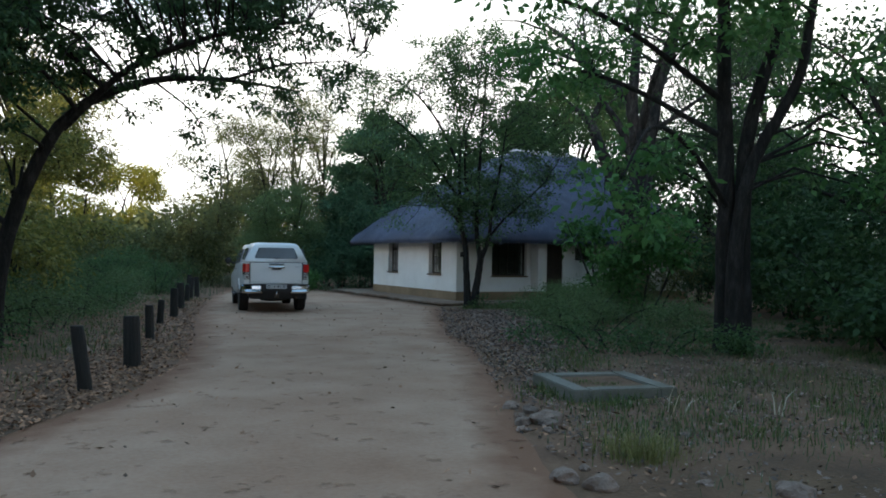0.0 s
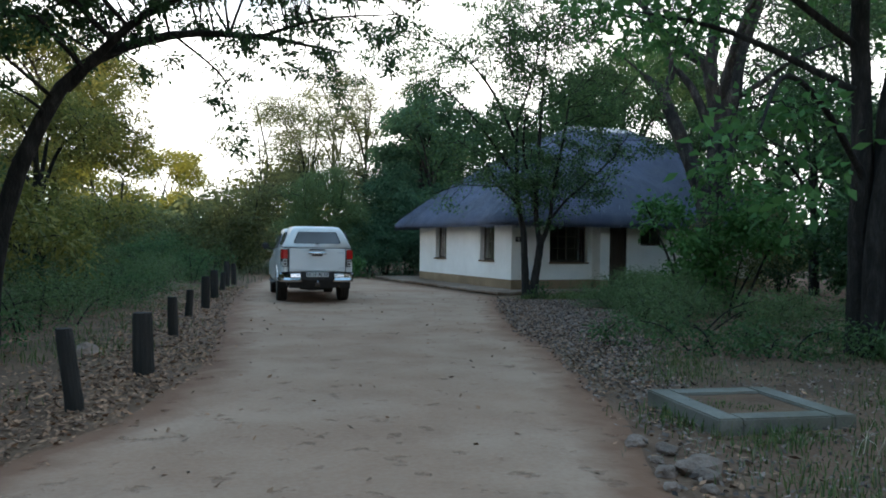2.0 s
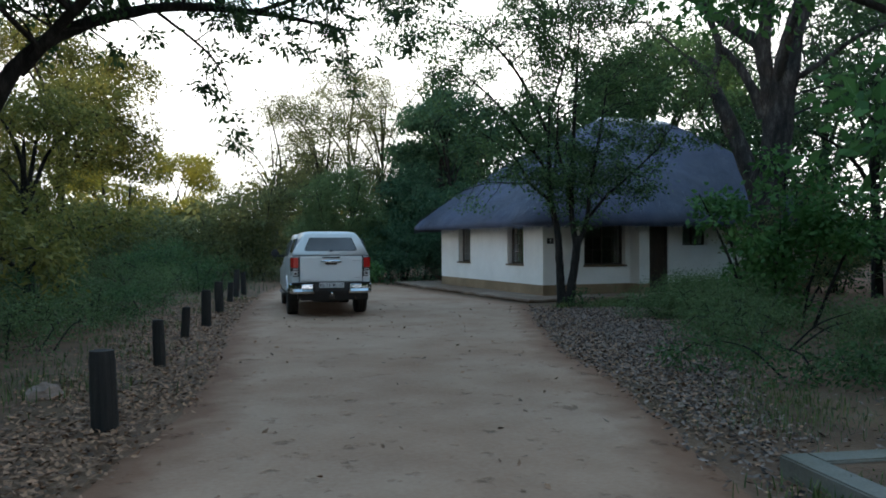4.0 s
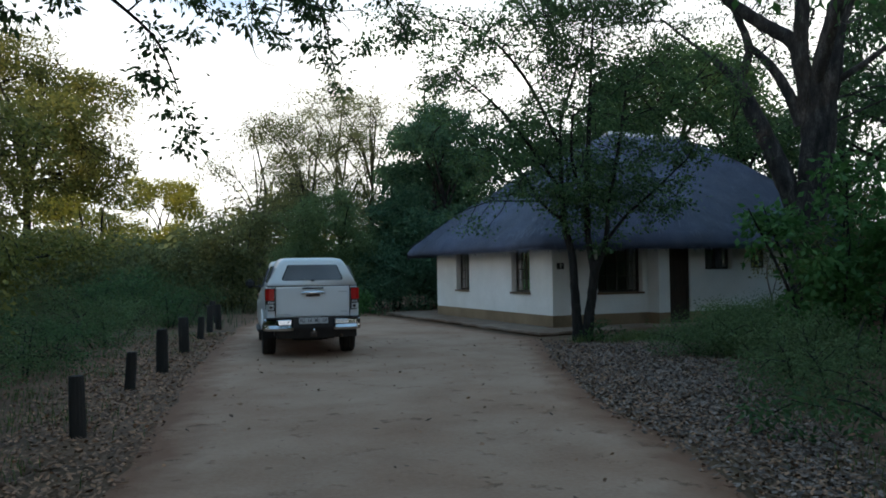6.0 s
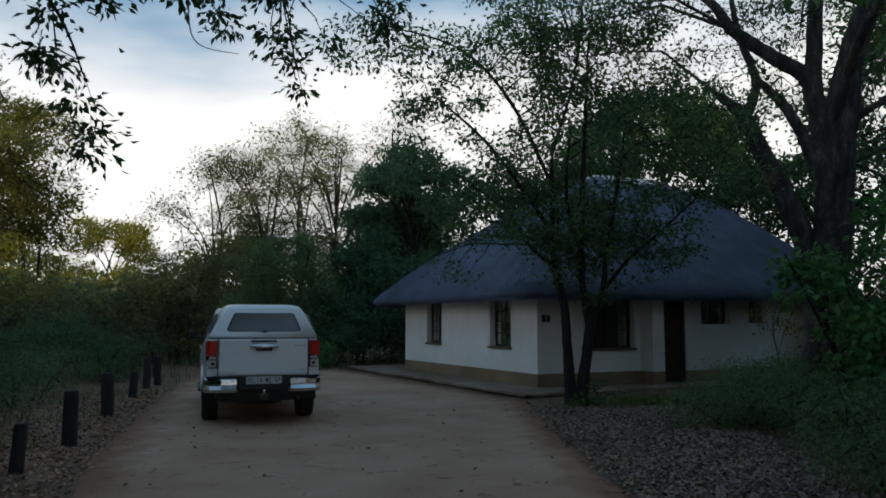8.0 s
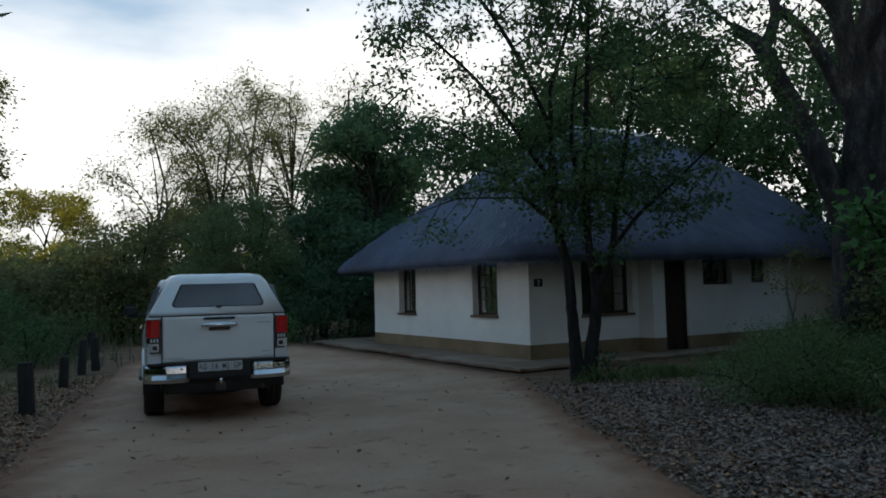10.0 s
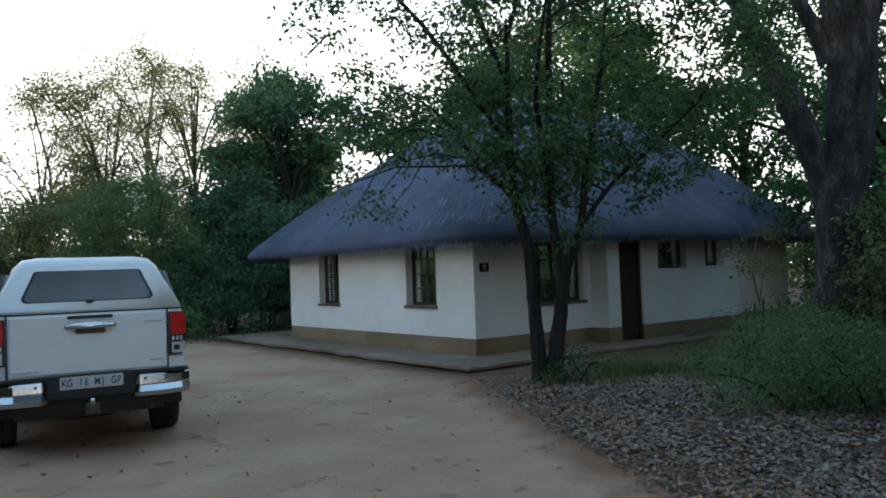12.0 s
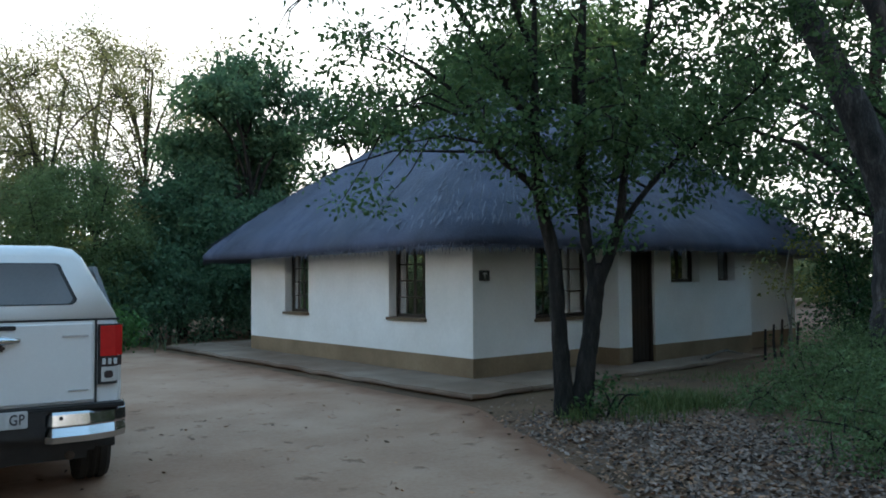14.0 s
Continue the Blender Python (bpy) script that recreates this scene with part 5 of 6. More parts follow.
tree("multi_stem_tree", [
    (along((0.68, -0.73), [(-0.08, 0, -0.2), (-0.12, 0, 1.2), (-0.10, 0, 3.0), (-0.15, 0, 4.2), (-0.17, 0, 5.9), (-0.3, 0, 8.0)]), [0.22, 0.14, 0.13, 0.12, 0.10, 0.04]),
    (along((0.68, -0.73), [(0.14, 0.05, -0.2), (0.15, 0.03, 1.3), (0.17, 0, 3.0), (0.32, 0, 4.05), (0.66, 0, 5.3), (0.95, 0, 6.8), (1.1, 0, 8.0)]), [0.21, 0.145, 0.125, 0.11, 0.09, 0.06, 0.02]),
    (along((0.68, -0.73), [(0.05, 0.2, -0.2), (0.05, 0.2, 1.6), (0.3, 0.2, 3.1), (0.95, 0.2, 4.4), (1.2, 0.3, 5.8), (1.6, 0.3, 7.4)]), [0.17, 0.12, 0.10, 0.08, 0.06, 0.02]),
    ([(-0.1, 0, 2.4), (-1.2, -0.2, 3.3), (-2.4, -0.7, 3.4), (-3.4, -1.3, 2.6)], [0.05, 0.04, 0.03, 0.01]),
    ([(-0.2, 0.1, 4.2), (-2.0, 0.7, 5.4), (-3.6, 1.2, 5.8)], [0.055, 0.04, 0.015]),
    ([(-0.2, 0.1, 3.6), (-1.2, 1.4, 4.6), (-1.8, 2.8, 5.2)], [0.055, 0.04, 0.015])],
    [((0.2, 0, 7.2), (3.4, 3.0, 1.5)), ((-3.2, 1.0, 5.9), (1.3, 1.2, 0.8)), ((-3.6, -1.5, 2.2), (0.7, 0.8, 0.5)), ((-2.5, -0.6, 3.1), (0.9, 0.9, 0.5)), ((-1.7, 2.6, 5.0), (1.7, 1.6, 0.9)), ((0.6, -0.6, 4.6), (1.3, 1.2, 0.7)), ((1.6, -1.2, 3.2), (1.2, 1.2, 0.9)), ((-0.9, -0.6, 5.6), (1.8, 1.6, 0.9))],
    M_LEAF_BRIGHT, M_BARK, "multi-stemmed tree with drooping bright green leaves", seed=6, per_volume=1.9, leaves=26, cluster=0.40, length=0.125, width=0.06, base=(11.05, 10.4, 0), sides=12, wobble=0.08)

tree("overhanging_tree", [
    ([(0, 0, -0.2), (0.12, 0, 1.3), (0.5, -0.1, 2.7), (1.1, -0.1, 3.7), (2.2, 0.5, 4.4), (3.6, 1.3, 4.75), (5.2, 2.2, 4.9)], [0.22, 0.17, 0.14, 0.115, 0.09, 0.06, 0.02]),
    ([(-0.2, 0.1, -0.2), (-0.25, 0.1, 1.8), (-0.1, 0.1, 3.6), (0.3, 0.1, 5.4), (0.9, 0.2, 6.6)], [0.2, 0.16, 0.13, 0.09, 0.03]),
    ([(0.9, -0.1, 3.4), (1.8, -0.7, 4.3), (3.0, -1.0, 4.9), (4.4, -1.2, 5.3)], [0.09, 0.07, 0.05, 0.02]),
    ([(2.3, 0.55, 4.4), (3.0, 1.0, 4.0), (3.3, 1.4, 3.5)], [0.03, 0.02, 0.008]),
    ([(0.2, 0.0, 1.9), (-0.8, 0.5, 2.6), (-1.8, 1.0, 3.0)], [0.07, 0.05, 0.02]),
    ([(3.6, 1.3, 4.75), (4.6, 1.0, 5.1), (5.8, 0.9, 5.3)], [0.05, 0.03, 0.012])],
    [((0.6, 0.0, 5.8), (2.2, 2.0, 1.2)), ((2.6, 0.4, 4.8), (1.3, 1.0, 0.55)), ((4.4, 1.7, 5.0), (1.3, 0.9, 0.55)), ((3.5, -1.0, 5.1), (1.4, 0.9, 0.6)), ((-1.2, 0.6, 3.6), (1.3, 1.2, 1.1)), ((5.7, 1.2, 5.4), (1.1, 1.0, 0.6)), ((3.1, 1.3, 3.8), (0.5, 0.4, 0.5)), ((-1.0, -1.2, 4.9), (2.2, 2.2, 1.5)), ((2.2, -1.8, 5.6), (2.4, 1.5, 0.8)), ((4.6, -0.4, 6.0), (2.2, 1.5, 0.8)), ((-0.6, 0.8, 2.6), (1.0, 0.9, 0.9)), ((0.6, -0.1, 4.3), (1.2, 1.0, 0.8)), ((-1.5, 0.5, 5.0), (1.6, 1.6, 1.1)), ((1.4, -0.8, 4.6), (1.3, 1.0, 0.7)), ((-0.4, -1.6, 3.8), (1.5, 1.2, 0.9)), ((3.4, 0.2, 5.7), (1.8, 1.4, 0.7)), ((3.4, 1.0, 4.55), (0.7, 0.5, 0.25)), ((4.3, 1.6, 4.55), (0.8, 0.5, 0.28)), ((5.2, 2.0, 4.5), (0.8, 0.6, 0.3)), ((6.0, 1.8, 4.7), (0.7, 0.6, 0.3))],
    M_LEAF_DEEP, M_BARK, "dark leaning tree reaching over the track", seed=8, per_volume=5.0, leaves=38, cluster=0.19, length=0.076, width=0.031, base=(0.25, 14.5, 0), sides=10, droop=0.6, thick=0.72,
    sprigs=[(3.25, 1.3, 3.3), (3.4, 1.35, 3.1), (3.1, 1.2, 3.55), (3.0, 1.1, 3.9), (4.9, 2.0, 4.4), (5.2, 2.2, 4.2), (4.0, 1.2, 4.3), (2.2, 0.2, 4.0), (1.9, -0.2, 3.7), (3.35, 1.45, 2.95), (5.3, 2.25, 3.95)])

tree("wall_sapling", [([(0, 0, -0.05), (0.05, 0, 0.7), (-0.05, 0.05, 1.4), (0.1, 0, 2.1)], [0.03, 0.022, 0.016, 0.006]), ([(0.03, 0, 0.8), (0.35, 0.1, 1.3), (0.6, 0.1, 1.7)], [0.015, 0.01, 0.004])],
     [((0.1, 0, 1.8), (0.9, 0.7, 0.6)), ((0.6, 0, 1.4), (0.5, 0.5, 0.4))], M_LEAF_OLIVE, M_BARK_PALE, "thin yellowish sapling in front of the white wall", seed=9, per_volume=6, leaves=16, cluster=0.25, length=0.06, width=0.03, base=(17.6, 21.2, 0), twig=0.006)


def stick(name, points, radii, mat, label, category):
    v, f = tubes([bend(points, radii, 5)], 6)
    return tagged(mesh_ob(name, v, f, mat, None, True), label, category)


stick("dry_branch", [(18.0, 22.95, 0.12), (18.3, 22.85, 0.22), (18.75, 22.95, 0.20), (19.2, 22.9, 0.12)], [0.03, 0.028, 0.022, 0.01], M_BARK_PALE, "pale dry fallen branch on the apron", "branch")
stick("dry_branch", [(17.75, 22.9, 0.12), (18.1, 23.0, 0.14), (18.5, 22.8, 0.26)], [0.022, 0.02, 0.008], M_BARK_PALE, "pale dry fallen branch on the apron", "branch")
for k in range(5):
    stick("garden_stake", [(19.0 + 0.32 * k, 22.35 - 0.05 * (k % 2), -0.05), (19.02 + 0.32 * k, 22.35, 0.35), (19.0 + 0.33 * k, 22.33, 0.62 + 0.08 * (k % 3))], [0.03, 0.026, 0.02], M_POST, "short dark stake before the white wall", "stake")["group"] = "stakes by the wall"
stick("hanging_twig", [(4.35, 15.95, 4.75), (4.32, 15.95, 4.25), (4.40, 15.9, 3.95), (4.72, 15.75, 3.86)], [0.007, 0.006, 0.005, 0.003], M_BARK, "thin bare twig hanging from the leaning tree", "twig")


def bush(name, base, blobs, mat, label, seed, per_volume=5.0, leaves=30, cluster=0.34, length=0.09, width=0.04, stems=6, category="bush", bark=None, hollow=0.2):
    rnd = random.Random(seed)
    limbs = []
    for k in range(stems):
        c, r = blobs[k % len(blobs)]
        tip = Vector(c) + Vector((rnd.uniform(-.6, .6) * r[0], rnd.uniform(-.6, .6) * r[1], rnd.uniform(0.1, .6) * r[2]))
        foot = Vector((tip.x * 0.35 + rnd.uniform(-.15, .15), tip.y * 0.35 + rnd.uniform(-.15, .15), -0.08))
        th = 0.012 + 0.011 * tip.z
        limbs.append(([foot, foot.lerp(tip, 0.5) + Vector((0, 0, 0.15)), tip], [th, th * 0.7, th * 0.25]))
    ob = tree(name, limbs, blobs, mat, bark or M_BARK, label, category, seed, per_volume, leaves, cluster, length, width, hollow, base=base, twig=0.008, sides=6)
    for c in ob.children:
        if c.name.startswith("trunk"):
            c.name = "stem"
            tagged(c, kind="stuff")
    return ob


bush("verge_shrub", (12.75, 17.0, 0), [((0, 0, 0.45), (1.3, 1.3, 0.6)), ((-0.8, 0.8, 0.3), (0.8, 0.8, 0.4)), ((0.9, 1.2, 0.45), (1.1, 0.9, 0.5)), ((0.3, -1.2, 0.5), (1.0, 0.8, 0.55))], M_LEAF_SAGE, "dense low grey-green shrub beside the leaf litter", 21, 20, 62, cluster=0.27, length=0.038, width=0.013)
bush("tall_shrub", (13.0, 15.5, 0), [((0, 0, 1.3), (1.1, 1.0, 1.2)), ((-0.7, 0.6, 2.3), (0.8, 0.8, 0.6)), ((0.8, -0.7, 1.9), (1.0, 1.0, 0.9)), ((0.3, 0.2, 2.9), (0.7, 0.7, 0.5))], M_LEAF_BRIGHT, "tall leafy green shrub under the trees", 22, 6, 24, cluster=0.3, length=0.115, width=0.058, hollow=0.1)
bush("trunk_shrub", (15.9, 18.25, 0), [((0, 0, 1.0), (0.8, 0.7, 0.9)), ((0.9, -0.7, 1.5), (1.0, 0.9, 1.3)), ((0.25, 0.1, 2.0), (0.6, 0.6, 0.6)), ((0.5, -0.4, 2.7), (0.6, 0.6, 0.4))], M_LEAF_GREY, "olive green shrub at the foot of the big tree", 39, 8, 32, cluster=0.3, length=0.075, width=0.032)
bush("thicket", (18.6, 14.8, 0), [((0, 0, 1.8), (2.2, 2.2, 1.9)), ((2.6, 2.8, 2.0), (2.2, 2.2, 2.1)), ((3.0, -2.4, 2.0), (2.4, 2.4, 2.1))], M_LEAF_DEEP, "dark thicket in the wood beside the house", 37, 2.4, 32, cluster=0.5, length=0.15, width=0.065, stems=9)
bush("grassy_shrub", (14.9, 19.55, 0), [((0, 0, 0.42), (1.5, 0.8, 0.5)), ((1.4, 0.1, 0.55), (1.2, 0.9, 0.6)), ((-1.2, 0.15, 0.25), (0.9, 0.5, 0.32)), ((0.3, -1.2, 0.5), (1.3, 0.9, 0.55)), ((1.6, -0.9, 0.7), (1.0, 0.8, 0.6))], M_LEAF_SAGE, "low feathery green undergrowth near the house", 23, 15, 54, cluster=0.28, length=0.045, width=0.013)
bush("base_shoots", (12.25, 20.8, 0), [((0, 0, 0.25), (0.32, 0.28, 0.28)), ((0.3, -0.2, 0.16), (0.35, 0.25, 0.2)), ((-0.25, 0.1, 0.15), (0.2, 0.2, 0.16))], M_LEAF_MID, "leafy green shoots round the foot of the tree", 89, 40, 22, cluster=0.16, length=0.055, width=0.026)
bush("wall_shrub", (21.7, 21.6, 0), [((0, 0, 0.9), (1.4, 1.2, 0.9)), ((1.4, 0.8, 1.6), (1.3, 1.2, 1.3))], M_LEAF_DEEP, "dark green shrub at the far end of the house", 24, 6, 30, length=0.08, width=0.034)
bush("undergrowth", (10.3, 13.5, 0), [((0, 0, 0.4), (1.2, 1.1, 0.5)), ((1.3, 1.3, 0.5), (1.2, 1.1, 0.6)), ((1.4, -1.2, 0.45), (1.2, 1.1, 0.55))], M_LEAF_SAGE, "pale feathery undergrowth beside the leaf litter", 25, 12, 50, cluster=0.27, length=0.055, width=0.013)
bush("undergrowth", (9.3, 10.9, 0), [((0, 0, 0.22), (1.1, 1.1, 0.3)), ((1.2, -0.9, 0.25), (1.1, 0.9, 0.35)), ((-0.6, 1.1, 0.2), (0.8, 0.8, 0.28))], M_LEAF_MID, "low green undergrowth under the trees", 26, 13, 30, cluster=0.24, length=0.07, width=0.022)
bush("undergrowth", (13.6, 8.2, 0), [((0, 0, 0.9), (2.0, 1.8, 1.1)), ((1.2, 2.6, 1.1), (1.8, 1.8, 1.3))], M_LEAF_DEEP, "dark shaded thicket behind the trees", 27, 3.5, 30, length=0.12, width=0.055)
for x, y, h, mat, sd in ((0.75, 16.8, 0.8, M_LEAF_SAGE, 28), (1.7, 20.6, 0.85, M_LEAF_MID, 29), (2.6, 25.6, 0.95, M_LEAF_SAGE, 30)):
    bush("bollard_shrub", (x, y, 0), [((0, 0, h * 0.6), (1.0, 1.3, h * 0.65)), ((0.75, 1.9, h * 0.5), (0.8, 1.1, h * 0.55)), ((-1.3, 1.3, h * 0.7), (1.2, 1.2, h * 0.75)), ((-1.2, -1.0, h * 0.5), (1.1, 1.0, h * 0.55))], mat, "feathery green shrub behind the bollards", sd, 11, 46, cluster=0.3, length=0.045, width=0.015)
bush("bollard_shrub", (-0.3, 13.1, 0), [((0, 0, 0.35), (1.0, 0.9, 0.45)), ((0.6, 1.0, 0.3), (0.7, 0.7, 0.4)), ((-1.2, 0.6, 0.4), (1.0, 0.9, 0.5))], M_LEAF_MID, "low dark green growth behind the bollards", 87, 12, 30, cluster=0.26, length=0.06, width=0.02)
bush("bollard_shrub", (4.3, 30.6, 0), [((0, 0, 0.6), (0.9, 1.2, 0.65)), ((0.9, 2.0, 0.6), (0.9, 1.2, 0.65)), ((-1.6, 0.6, 0.9), (1.4, 1.4, 0.95)), ((-0.6, 2.6, 1.0), (1.5, 1.3, 1.0))], M_LEAF_MID, "feathery green shrub behind the bollards", 88, 7, 32, cluster=0.32, length=0.075, width=0.026)
bush("thicket", (12.7, 34.9, 0), [((0, 0, 1.0), (1.2, 0.7, 1.1)), ((1.8, 0.2, 1.1), (1.3, 0.7, 1.1)), ((-1.2, 0.3, 0.9), (1.0, 0.7, 0.9)), ((0, -0.3, 0.35), (2.0, 0.5, 0.45)), ((2.2, -0.2, 0.4), (1.4, 0.5, 0.45))], M_LEAF_BLUE, "dark shaded bushes under the far eave", 38, 7, 30)
bush("slab_shrub", (9.9, 33.0, 0), [((0, 0, 0.55), (0.9, 0.8, 0.55)), ((0.9, 0.6, 0.6), (0.8, 0.7, 0.55)), ((-1.3, 0.9, 0.6), (0.9, 0.8, 0.6))], M_LEAF_BRIGHT, "leafy green shrub at the end of the apron", 31, 10, 26)
bush("rounded_bush", (10.5, 36.6, 0), [((0, 0, 2.9), (2.0, 1.7, 1.9)), ((-1.1, -0.2, 2.0), (1.2, 1.2, 1.7)), ((1.3, -0.1, 2.0), (1.2, 1.2, 1.7)), ((0.2, -0.8, 1.3), (1.7, 1.0, 1.2)), ((0.1, 0, 4.0), (1.3, 1.2, 0.9))], M_LEAF_SAGE, "rounded feathery grey-green bush behind the pickup", 32, 9, 58, cluster=0.36, length=0.062, width=0.02, stems=10, hollow=0.45)
bush("thicket", (13.6, 37.4, 0), [((0, 0, 2.8), (1.4, 1.2, 2.6)), ((0.8, 0.4, 4.4), (1.2, 1.1, 1.3)), ((-0.9, 0.5, 1.8), (1.0, 1.0, 1.8))], M_LEAF_BLUE, "tall dark thicket between bush and house", 86, 5, 34, cluster=0.42, length=0.12, width=0.05, stems=8)
bush("thicket", (7.0, 38.4, 0), [((0, 0, 2.6), (1.5, 1.4, 1.6)), ((-1.5, 0.8, 2.0), (1.3, 1.3, 1.3)), ((1.2, 0.8, 3.5), (1.1, 1.1, 1.0)), ((-0.2, -0.3, 1.2), (2.4, 1.3, 1.2))], M_LEAF_GREY, "grey-green small tree thicket beyond the pickup", 85, 4.5, 32, cluster=0.4, length=0.11, width=0.042, stems=9)
bush("thicket", (14.2, 35.9, 0), [((0, 0, 1.8), (1.8, 1.4, 1.8)), ((2.6, 0.3, 1.6), (1.8, 1.2, 1.6)), ((-2.2, -0.2, 1.5), (1.5, 1.1, 1.6))], M_LEAF_BLUE, "dark thicket behind the house", 33, 3.5, 34, cluster=0.45, length=0.13, width=0.05)
bush("thicket", (3.2, 39.0, 0), [((0, 0, 1.6), (3.0, 2.2, 1.6)), ((3.4, 1.0, 1.8), (2.2, 2.0, 1.8)), ((-3.4, -0.5, 1.6), (2.6, 2.2, 1.6))], M_LEAF_GREY, "grey-green bush thicket beyond the track", 34, 2.4, 32, cluster=0.5, length=0.13, width=0.045, stems=9)
bush("thicket", (-5.5, 33.0, 0), [((0, 0, 1.5), (3.0, 2.6, 1.5)), ((3.4, 2.0, 1.3), (2.4, 2.2, 1.3)), ((-3.0, 1.0, 1.6), (2.6, 2.4, 1.6))], M_LEAF_GREY, "grey-green bush thicket beyond the track", 35, 2.2, 30, cluster=0.5, length=0.13, width=0.045, stems=9)
bush("thicket", (-5.2, 22.0, 0), [((0, 0, 1.2), (2.2, 2.0, 1.2)), ((-2.4, 2.0, 1.5), (2.2, 2.2, 1.5))], M_LEAF_GREY, "dark green thicket at the edge of the clearing", 36, 2.8, 30, cluster=0.45, length=0.12, width=0.04)


def plain_tree(name, base, height, spread, mat, label, seed, per_volume=1.2, leaves=34, cluster=0.7, length=0.2, width=0.085, bark=None, airy=False, group="", low=0.35, slim=1.0, count=9, skirt=0):
    """A taller tree with forking limbs and a lumpy crown, for the middle distance and beyond."""
    rnd = random.Random(seed)
    top = height * (0.72 if not airy else 0.85)
    limbs = [([(0, 0, -0.2), (rnd.uniform(-.2, .2), rnd.uniform(-.2, .2), height * 0.3), (rnd.uniform(-.5, .5), rnd.uniform(-.5, .5), height * 0.55), (rnd.uniform(-.8, .8), rnd.uniform(-.8, .8), top)],
              [height * 0.024 * slim, height * 0.018 * slim, height * 0.012 * slim, height * 0.004])]
    blobs = []
    for k in range(count):
        a, f = k * 2.4 + rnd.uniform(-.4, .4), rnd.uniform(low, 0.95)
        reach = spread * rnd.uniform(0.45, 0.9) * (1.15 - 0.55 * f)
        tip = Vector((math.cos(a) * reach, math.sin(a) * reach, height * (0.30 + 0.62 * f)))
        z0 = height * (0.14 + 0.42 * f)
        limbs.append(([(0, 0, z0), (tip.x * 0.4, tip.y * 0.4, z0 + (tip.z - z0) * 0.62), tip], [height * 0.010 * slim, height * 0.007 * slim, height * 0.002]))
        rr = spread * rnd.uniform(0.30, 0.48)
        blobs.append((tip, (rr, rr, rr * (0.72 if not airy else 0.6))))
        if airy:
            mid = tip * 0.55 + Vector((0, 0, z0 * 0.45))
            blobs.append((mid, (rr * 0.7, rr * 0.7, rr * 0.8)))
    for k in range(skirt):
        a, reach = 2 * math.pi * k / skirt + rnd.uniform(-.3, .3), spread * rnd.uniform(0.45, 0.75)
        blobs.append(((math.cos(a) * reach, math.sin(a) * reach, height * rnd.uniform(0.12, 0.5)), (spread * 0.36, spread * 0.36, height * 0.15)))
    blobs.append(((0, 0, height * 0.86), (spread * 0.42, spread * 0.42, height * 0.12)))
    return tree(name, limbs, blobs, mat, bark or M_BARK, label, "tree", seed, per_volume, leaves, cluster, length, width, 0.3, base=base, twig=0.018, sides=7, group=group)


plain_tree("green_tree", (16.2, 37.9, 0), 9.4, 2.9, M_LEAF_BLUE, "broad blue-green tree behind the thatched roof", 41, 5.0, 34, 0.48, 0.145, 0.07, low=-0.35, slim=0.7, count=13, skirt=8)
plain_tree("green_tree", (20.5, 38.0, 0), 9.0, 3.6, M_LEAF_DEEP, "broad green tree behind the thatched roof", 55, 1.8, 32, 0.6, 0.17, 0.075, low=-0.2)
plain_tree("tall_sparse_tree", (10.6, 40.2, 0), 9.2, 3.4, M_LEAF_GREY, "tall twiggy tree with thin grey foliage", 91, 2.6, 30, 0.42, 0.07, 0.028, M_BARK, True, low=-0.15, slim=0.42, count=17)
plain_tree("tall_sparse_tree", (14.0, 41.4, 0), 10.6, 3.2, M_LEAF_GREY, "tall twiggy tree with thin grey foliage", 92, 2.2, 30, 0.42, 0.07, 0.028, M_BARK, True, low=-0.15, slim=0.42, count=16)
plain_tree("tall_sparse_tree", (15.0, 50.0, 0), 14.0, 4.6, M_LEAF_GREY, "tall sparse tree with thin pale branches", 43, 0.55, 26, 0.7, 0.13, 0.05, M_BARK_GREY, True, low=-0.1, slim=0.45, count=13)
plain_tree("tall_sparse_tree", (10.5, 52.0, 0), 11.5, 4.4, M_LEAF_GREY, "tall sparse tree with thin pale branches", 44, 0.6, 26, 0.7, 0.13, 0.05, M_BARK_GREY, True, low=-0.1, slim=0.45, count=13)
plain_tree("tall_sparse_tree", (21.0, 51.0, 0), 15.0, 4.6, M_LEAF_GREY, "tall sparse tree with thin pale branches", 45, 0.5, 26, 0.7, 0.13, 0.05, M_BARK_GREY, True, low=-0.1, slim=0.45, count=13)
plain_tree("sunlit_tree", (-0.9, 45.5, 0), 13.2, 4.6, M_LEAF_OLIVE, "tall olive tree catching the last sun", 93, 1.7, 36, 0.6, 0.14, 0.055, low=-0.3, slim=0.7, count=14, skirt=10)
plain_tree("olive_tree", (-3.6, 26.5, 0), 8.0, 3.2, M_LEAF_OLIVE, "olive green tree beyond the bollards", 47, 2.8, 30, 0.55, 0.14, 0.05, low=-0.3)
plain_tree("olive_tree", (-2.8, 19.0, 0), 7.0, 2.8, M_LEAF_OLIVE, "leafy olive tree behind the leaning tree", 48, 3.0, 30, 0.5, 0.13, 0.045, low=-0.4)
plain_tree("yellow_tree", (6.5, 74.0, 0), 10.0, 4.2, M_LEAF_YELLOW, "far tree with low-sun yellow put into its leaf colour", 49, 1.2, 34, 0.7, 0.18, 0.08, low=-0.1, slim=0.7, count=10, skirt=6)
plain_tree("yellow_tree", (0.5, 70.0, 0), 8.5, 3.8, M_LEAF_YELLOW, "far tree with low-sun yellow put into its leaf colour", 50, 1.2, 34, 0.7, 0.18, 0.08, low=-0.1, slim=0.7, count=10, skirt=6)
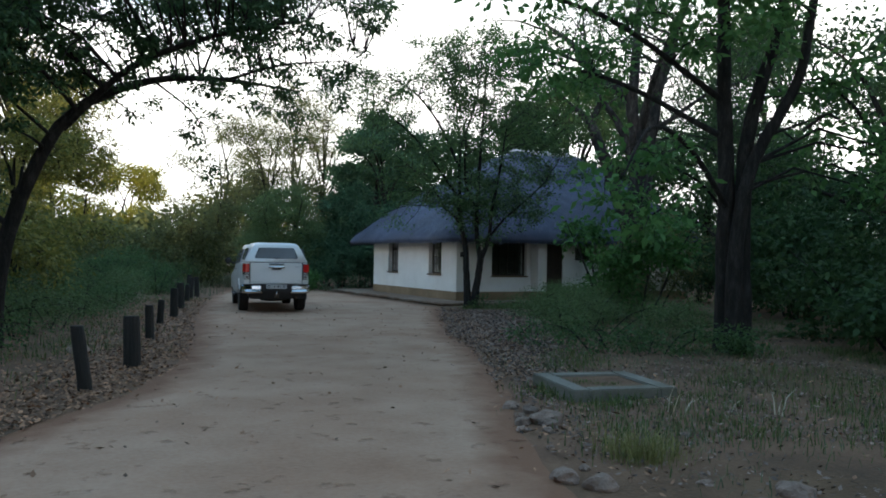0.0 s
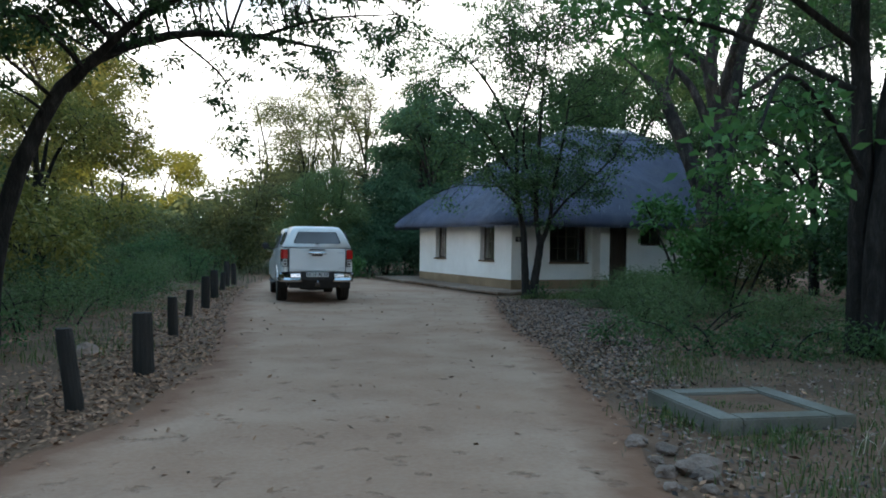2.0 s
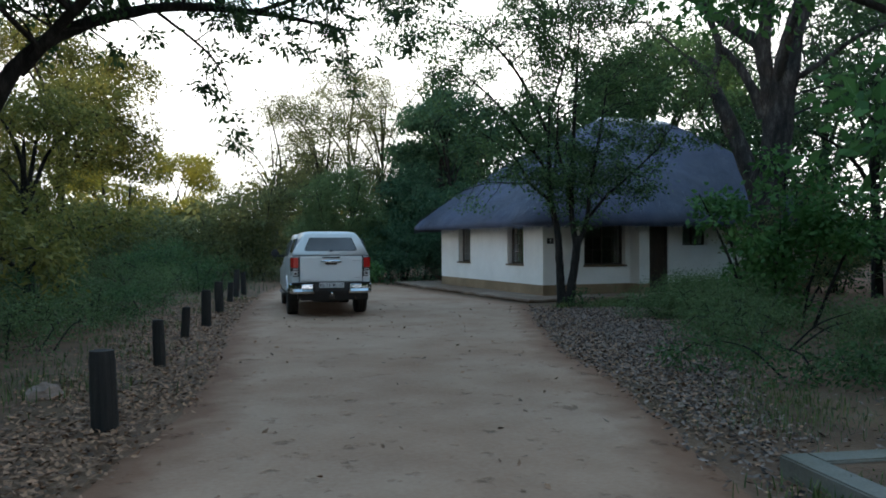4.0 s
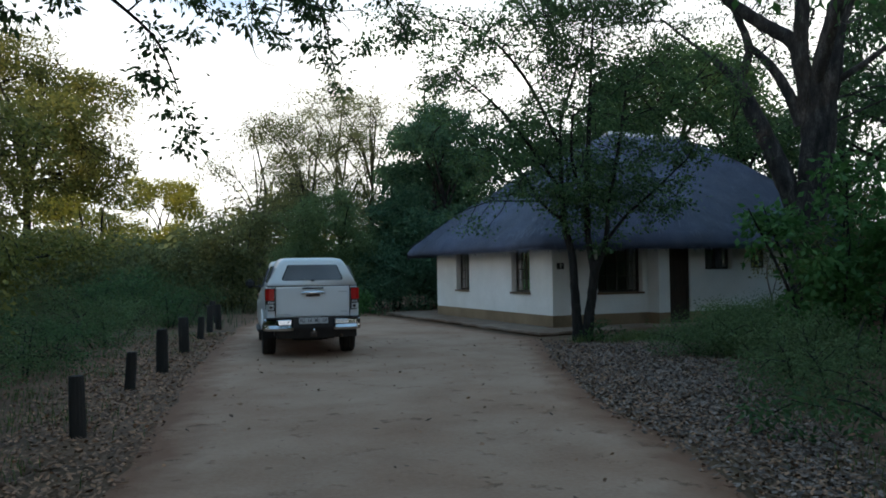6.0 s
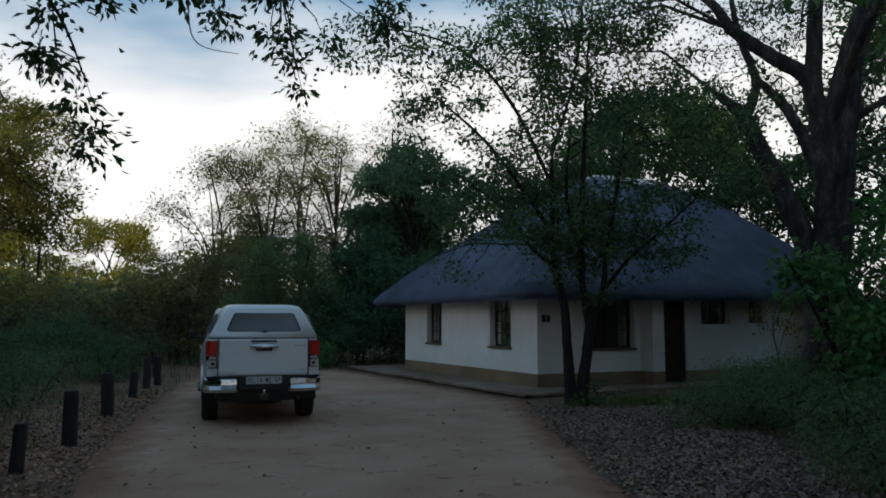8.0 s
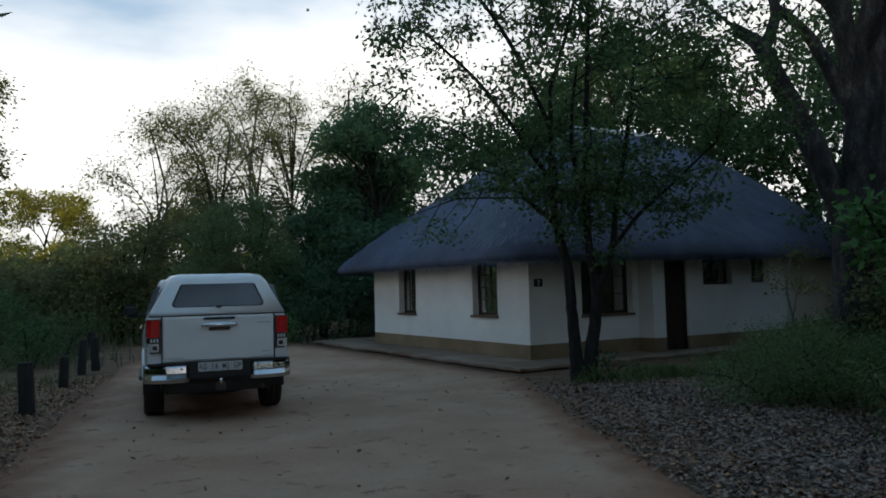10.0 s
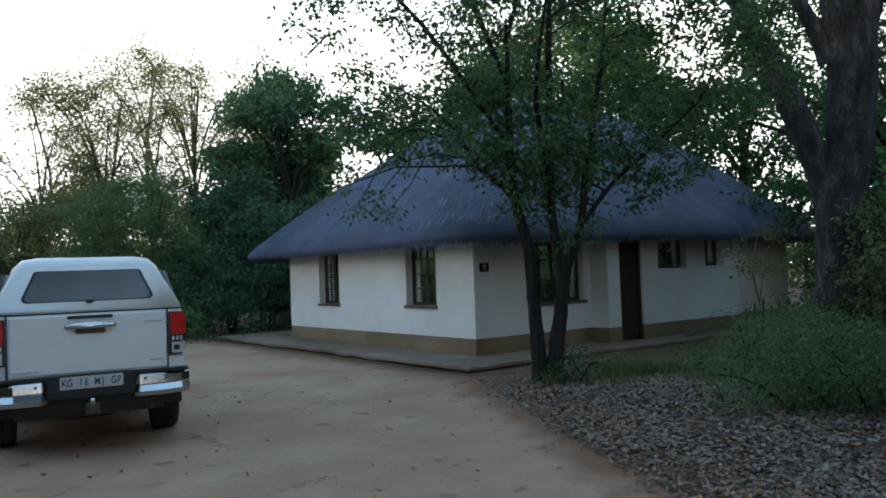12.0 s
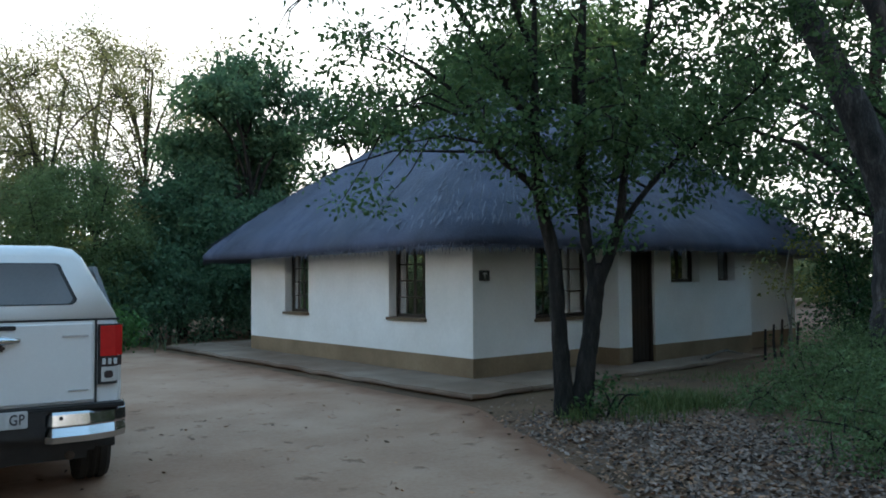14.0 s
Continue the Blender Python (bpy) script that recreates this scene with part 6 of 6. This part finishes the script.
plain_tree("garden_tree", (25.5, 34.0, 0), 12.0, 5.2, M_LEAF_MID, "leafy tree behind the far end of the house", 51, 1.5, 30, 0.6, 0.16, 0.07, low=0.0)
plain_tree("garden_tree", (27.5, 23.5, 0), 12.0, 5.2, M_LEAF_MID, "leafy tree behind the far end of the house", 52, 1.5, 30, 0.6, 0.16, 0.07, low=0.0)
plain_tree("garden_tree", (22.5, 15.0, 0), 9.5, 4.4, M_LEAF_DEEP, "leafy tree in the wood beside the track", 53, 0.9, 26, 0.6, 0.17, 0.075, low=0.0)
# most stand out of view, added to keep bright sky off the window glass
for k, (x, y, s) in enumerate(((12.5, -3.0, 1.0), (19.5, 1.5, 1.1), (26.0, 9.0, 1.1), (30.5, 17.0, 1.15), (7.5, -8.5, 1.1), (21.5, 20.0, 0.75), (24.5, 29.0, 0.9), (30.0, 29.0, 1.15), (22.0, 3.0, 1.0), (16.5, 4.5, 0.95))):
    ob = copy_thing(bpy.data.objects["garden_tree.002"], pose(x, y, 0, 0, 0, 67 * k))
    ob.scale = (s, s, s)
plain_tree("garden_tree", (18.0, 9.0, 0), 8.0, 3.6, M_LEAF_DEEP, "leafy tree in the wood beside the track", 54, 1.3, 30, 0.6, 0.16, 0.07, low=0.0)

for x, y, s in ((-4.6, 22.6, 0.95), (0.1, 25.2, 0.74), (-7.0, 25.5, 1.0)):
    ob = copy_thing(bpy.data.objects["olive_tree"], pose(x, y, 0, 0, 0, 900 * s))
    ob.scale = (s, s, s * 0.95)

# ---- the wood all round ----
far_a = plain_tree("woodland_tree", (0, 90, 0), 9.0, 4.6, M_LEAF_GREY, "grey-green woodland tree in the distance", 61, 0.42, 18, 1.1, 0.38, 0.18, low=-0.2, group="surrounding woodland")
far_b = plain_tree("woodland_tree", (14, 66, 0), 8.0, 4.4, M_LEAF_OLIVE, "olive woodland tree in the distance", 62, 0.42, 18, 1.1, 0.38, 0.18, low=-0.2, group="surrounding woodland")
far_c = plain_tree("woodland_tree", (28, 60, 0), 11.0, 5.0, M_LEAF_DEEP, "dark green woodland tree in the distance", 63, 0.38, 18, 1.1, 0.38, 0.18, low=-0.2, group="surrounding woodland")
# taller out of view sunward, to shade house and track; lower where sun passes
rnd = random.Random(77)
for k in range(62):
    a = 2 * math.pi * k / 62 + rnd.uniform(-0.03, 0.03)
    ahead = math.cos(a - 0.35)
    if ahead > 0.5:
        dist = rnd.uniform(46, 78) if k % 2 else rnd.uniform(84, 110)
        size = rnd.uniform(0.62, 0.8)
    elif math.sin(a) > 0:
        dist, size = rnd.uniform(26, 46), rnd.uniform(0.9, 1.2)
    elif a < radians(266):
        dist, size = rnd.uniform(24, 44), rnd.uniform(1.2, 1.55)
    else:
        dist, size = rnd.uniform(28, 44), rnd.uniform(0.5, 0.68)
    x, y = 4 + dist * math.sin(a), 14 + dist * math.cos(a)
    if -9.5 < y < 46 and -12 < x < 29 or (abs(x - 6.5) < 6 and 60 < y < 80):
        continue
    if y < 4 and edge_x(LEFT_EDGE, y) - 3 < x < edge_x(RIGHT_EDGE, y) + 3:
        continue
    ob = copy_thing((far_a, far_b, far_c)[k % 3], pose(x, y, 0, 0, 0, rnd.uniform(0, 360)))
    ob.scale = (size, size, size * rnd.uniform(0.9, 1.1))

# unseen row added across the sun's path to keep the house in shade
for k in range(11):
    off, back = -20 + 4.2 * k, 33 + 4.0 * (k % 2)
    ob = copy_thing((far_c, far_a)[k % 2], pose(12 - 0.83 * back + 0.54 * off, 27 - 0.54 * back - 0.83 * off, 0, 0, 0, 83 * k))
    ob.scale = (1.05, 1.05, 0.88)

hedge = bush("woodland_bush", (-20, 60, 0), [((0, 0, 2.0), (3.4, 2.6, 2.2)), ((3.6, 0.6, 1.7), (2.6, 2.2, 1.9)), ((-3.4, -0.4, 1.8), (2.8, 2.2, 2.0))], M_LEAF_GREY, "dense grey-green bushes at the woodland edge", 81, 0.38, 14, cluster=0.9, length=0.40, width=0.20, stems=9)
hedge["group"] = "surrounding woodland"
rnd = random.Random(78)
# out of view, added to darken what the house windows reflect
for x, y in ((33, 12), (36, 4), (29, 4), (38, 20), (24, 2)):
    copy_thing(hedge, pose(x, y, 0, 0, 0, 70))
# unseen bushes below that row, added to block the low sun
for k in range(7):
    copy_thing(hedge, pose(12 - 0.83 * 31 + 0.54 * (-18 + 6 * k), 27 - 0.54 * 31 - 0.83 * (-18 + 6 * k), 0, 0, 0, -57))
for k in range(40):
    a = 2 * math.pi * k / 40 + rnd.uniform(-0.04, 0.04)
    dist = rnd.uniform(44, 56) if math.cos(a - 0.3) > 0 else rnd.uniform(24, 34)
    x, y = 5 + dist * math.sin(a), 16 + dist * math.cos(a)
    if -8 < y < 44 and -10 < x < 29:
        continue
    if y < 4 and edge_x(LEFT_EDGE, y) - 6 < x < edge_x(RIGHT_EDGE, y) + 6:
        continue
    ob = copy_thing(hedge, pose(x, y, 0, 0, 0, -math.degrees(a) + rnd.uniform(-20, 20)))
    k2 = rnd.uniform(0.9, 1.35)
    ob.scale = (k2 * 1.15, k2, k2)
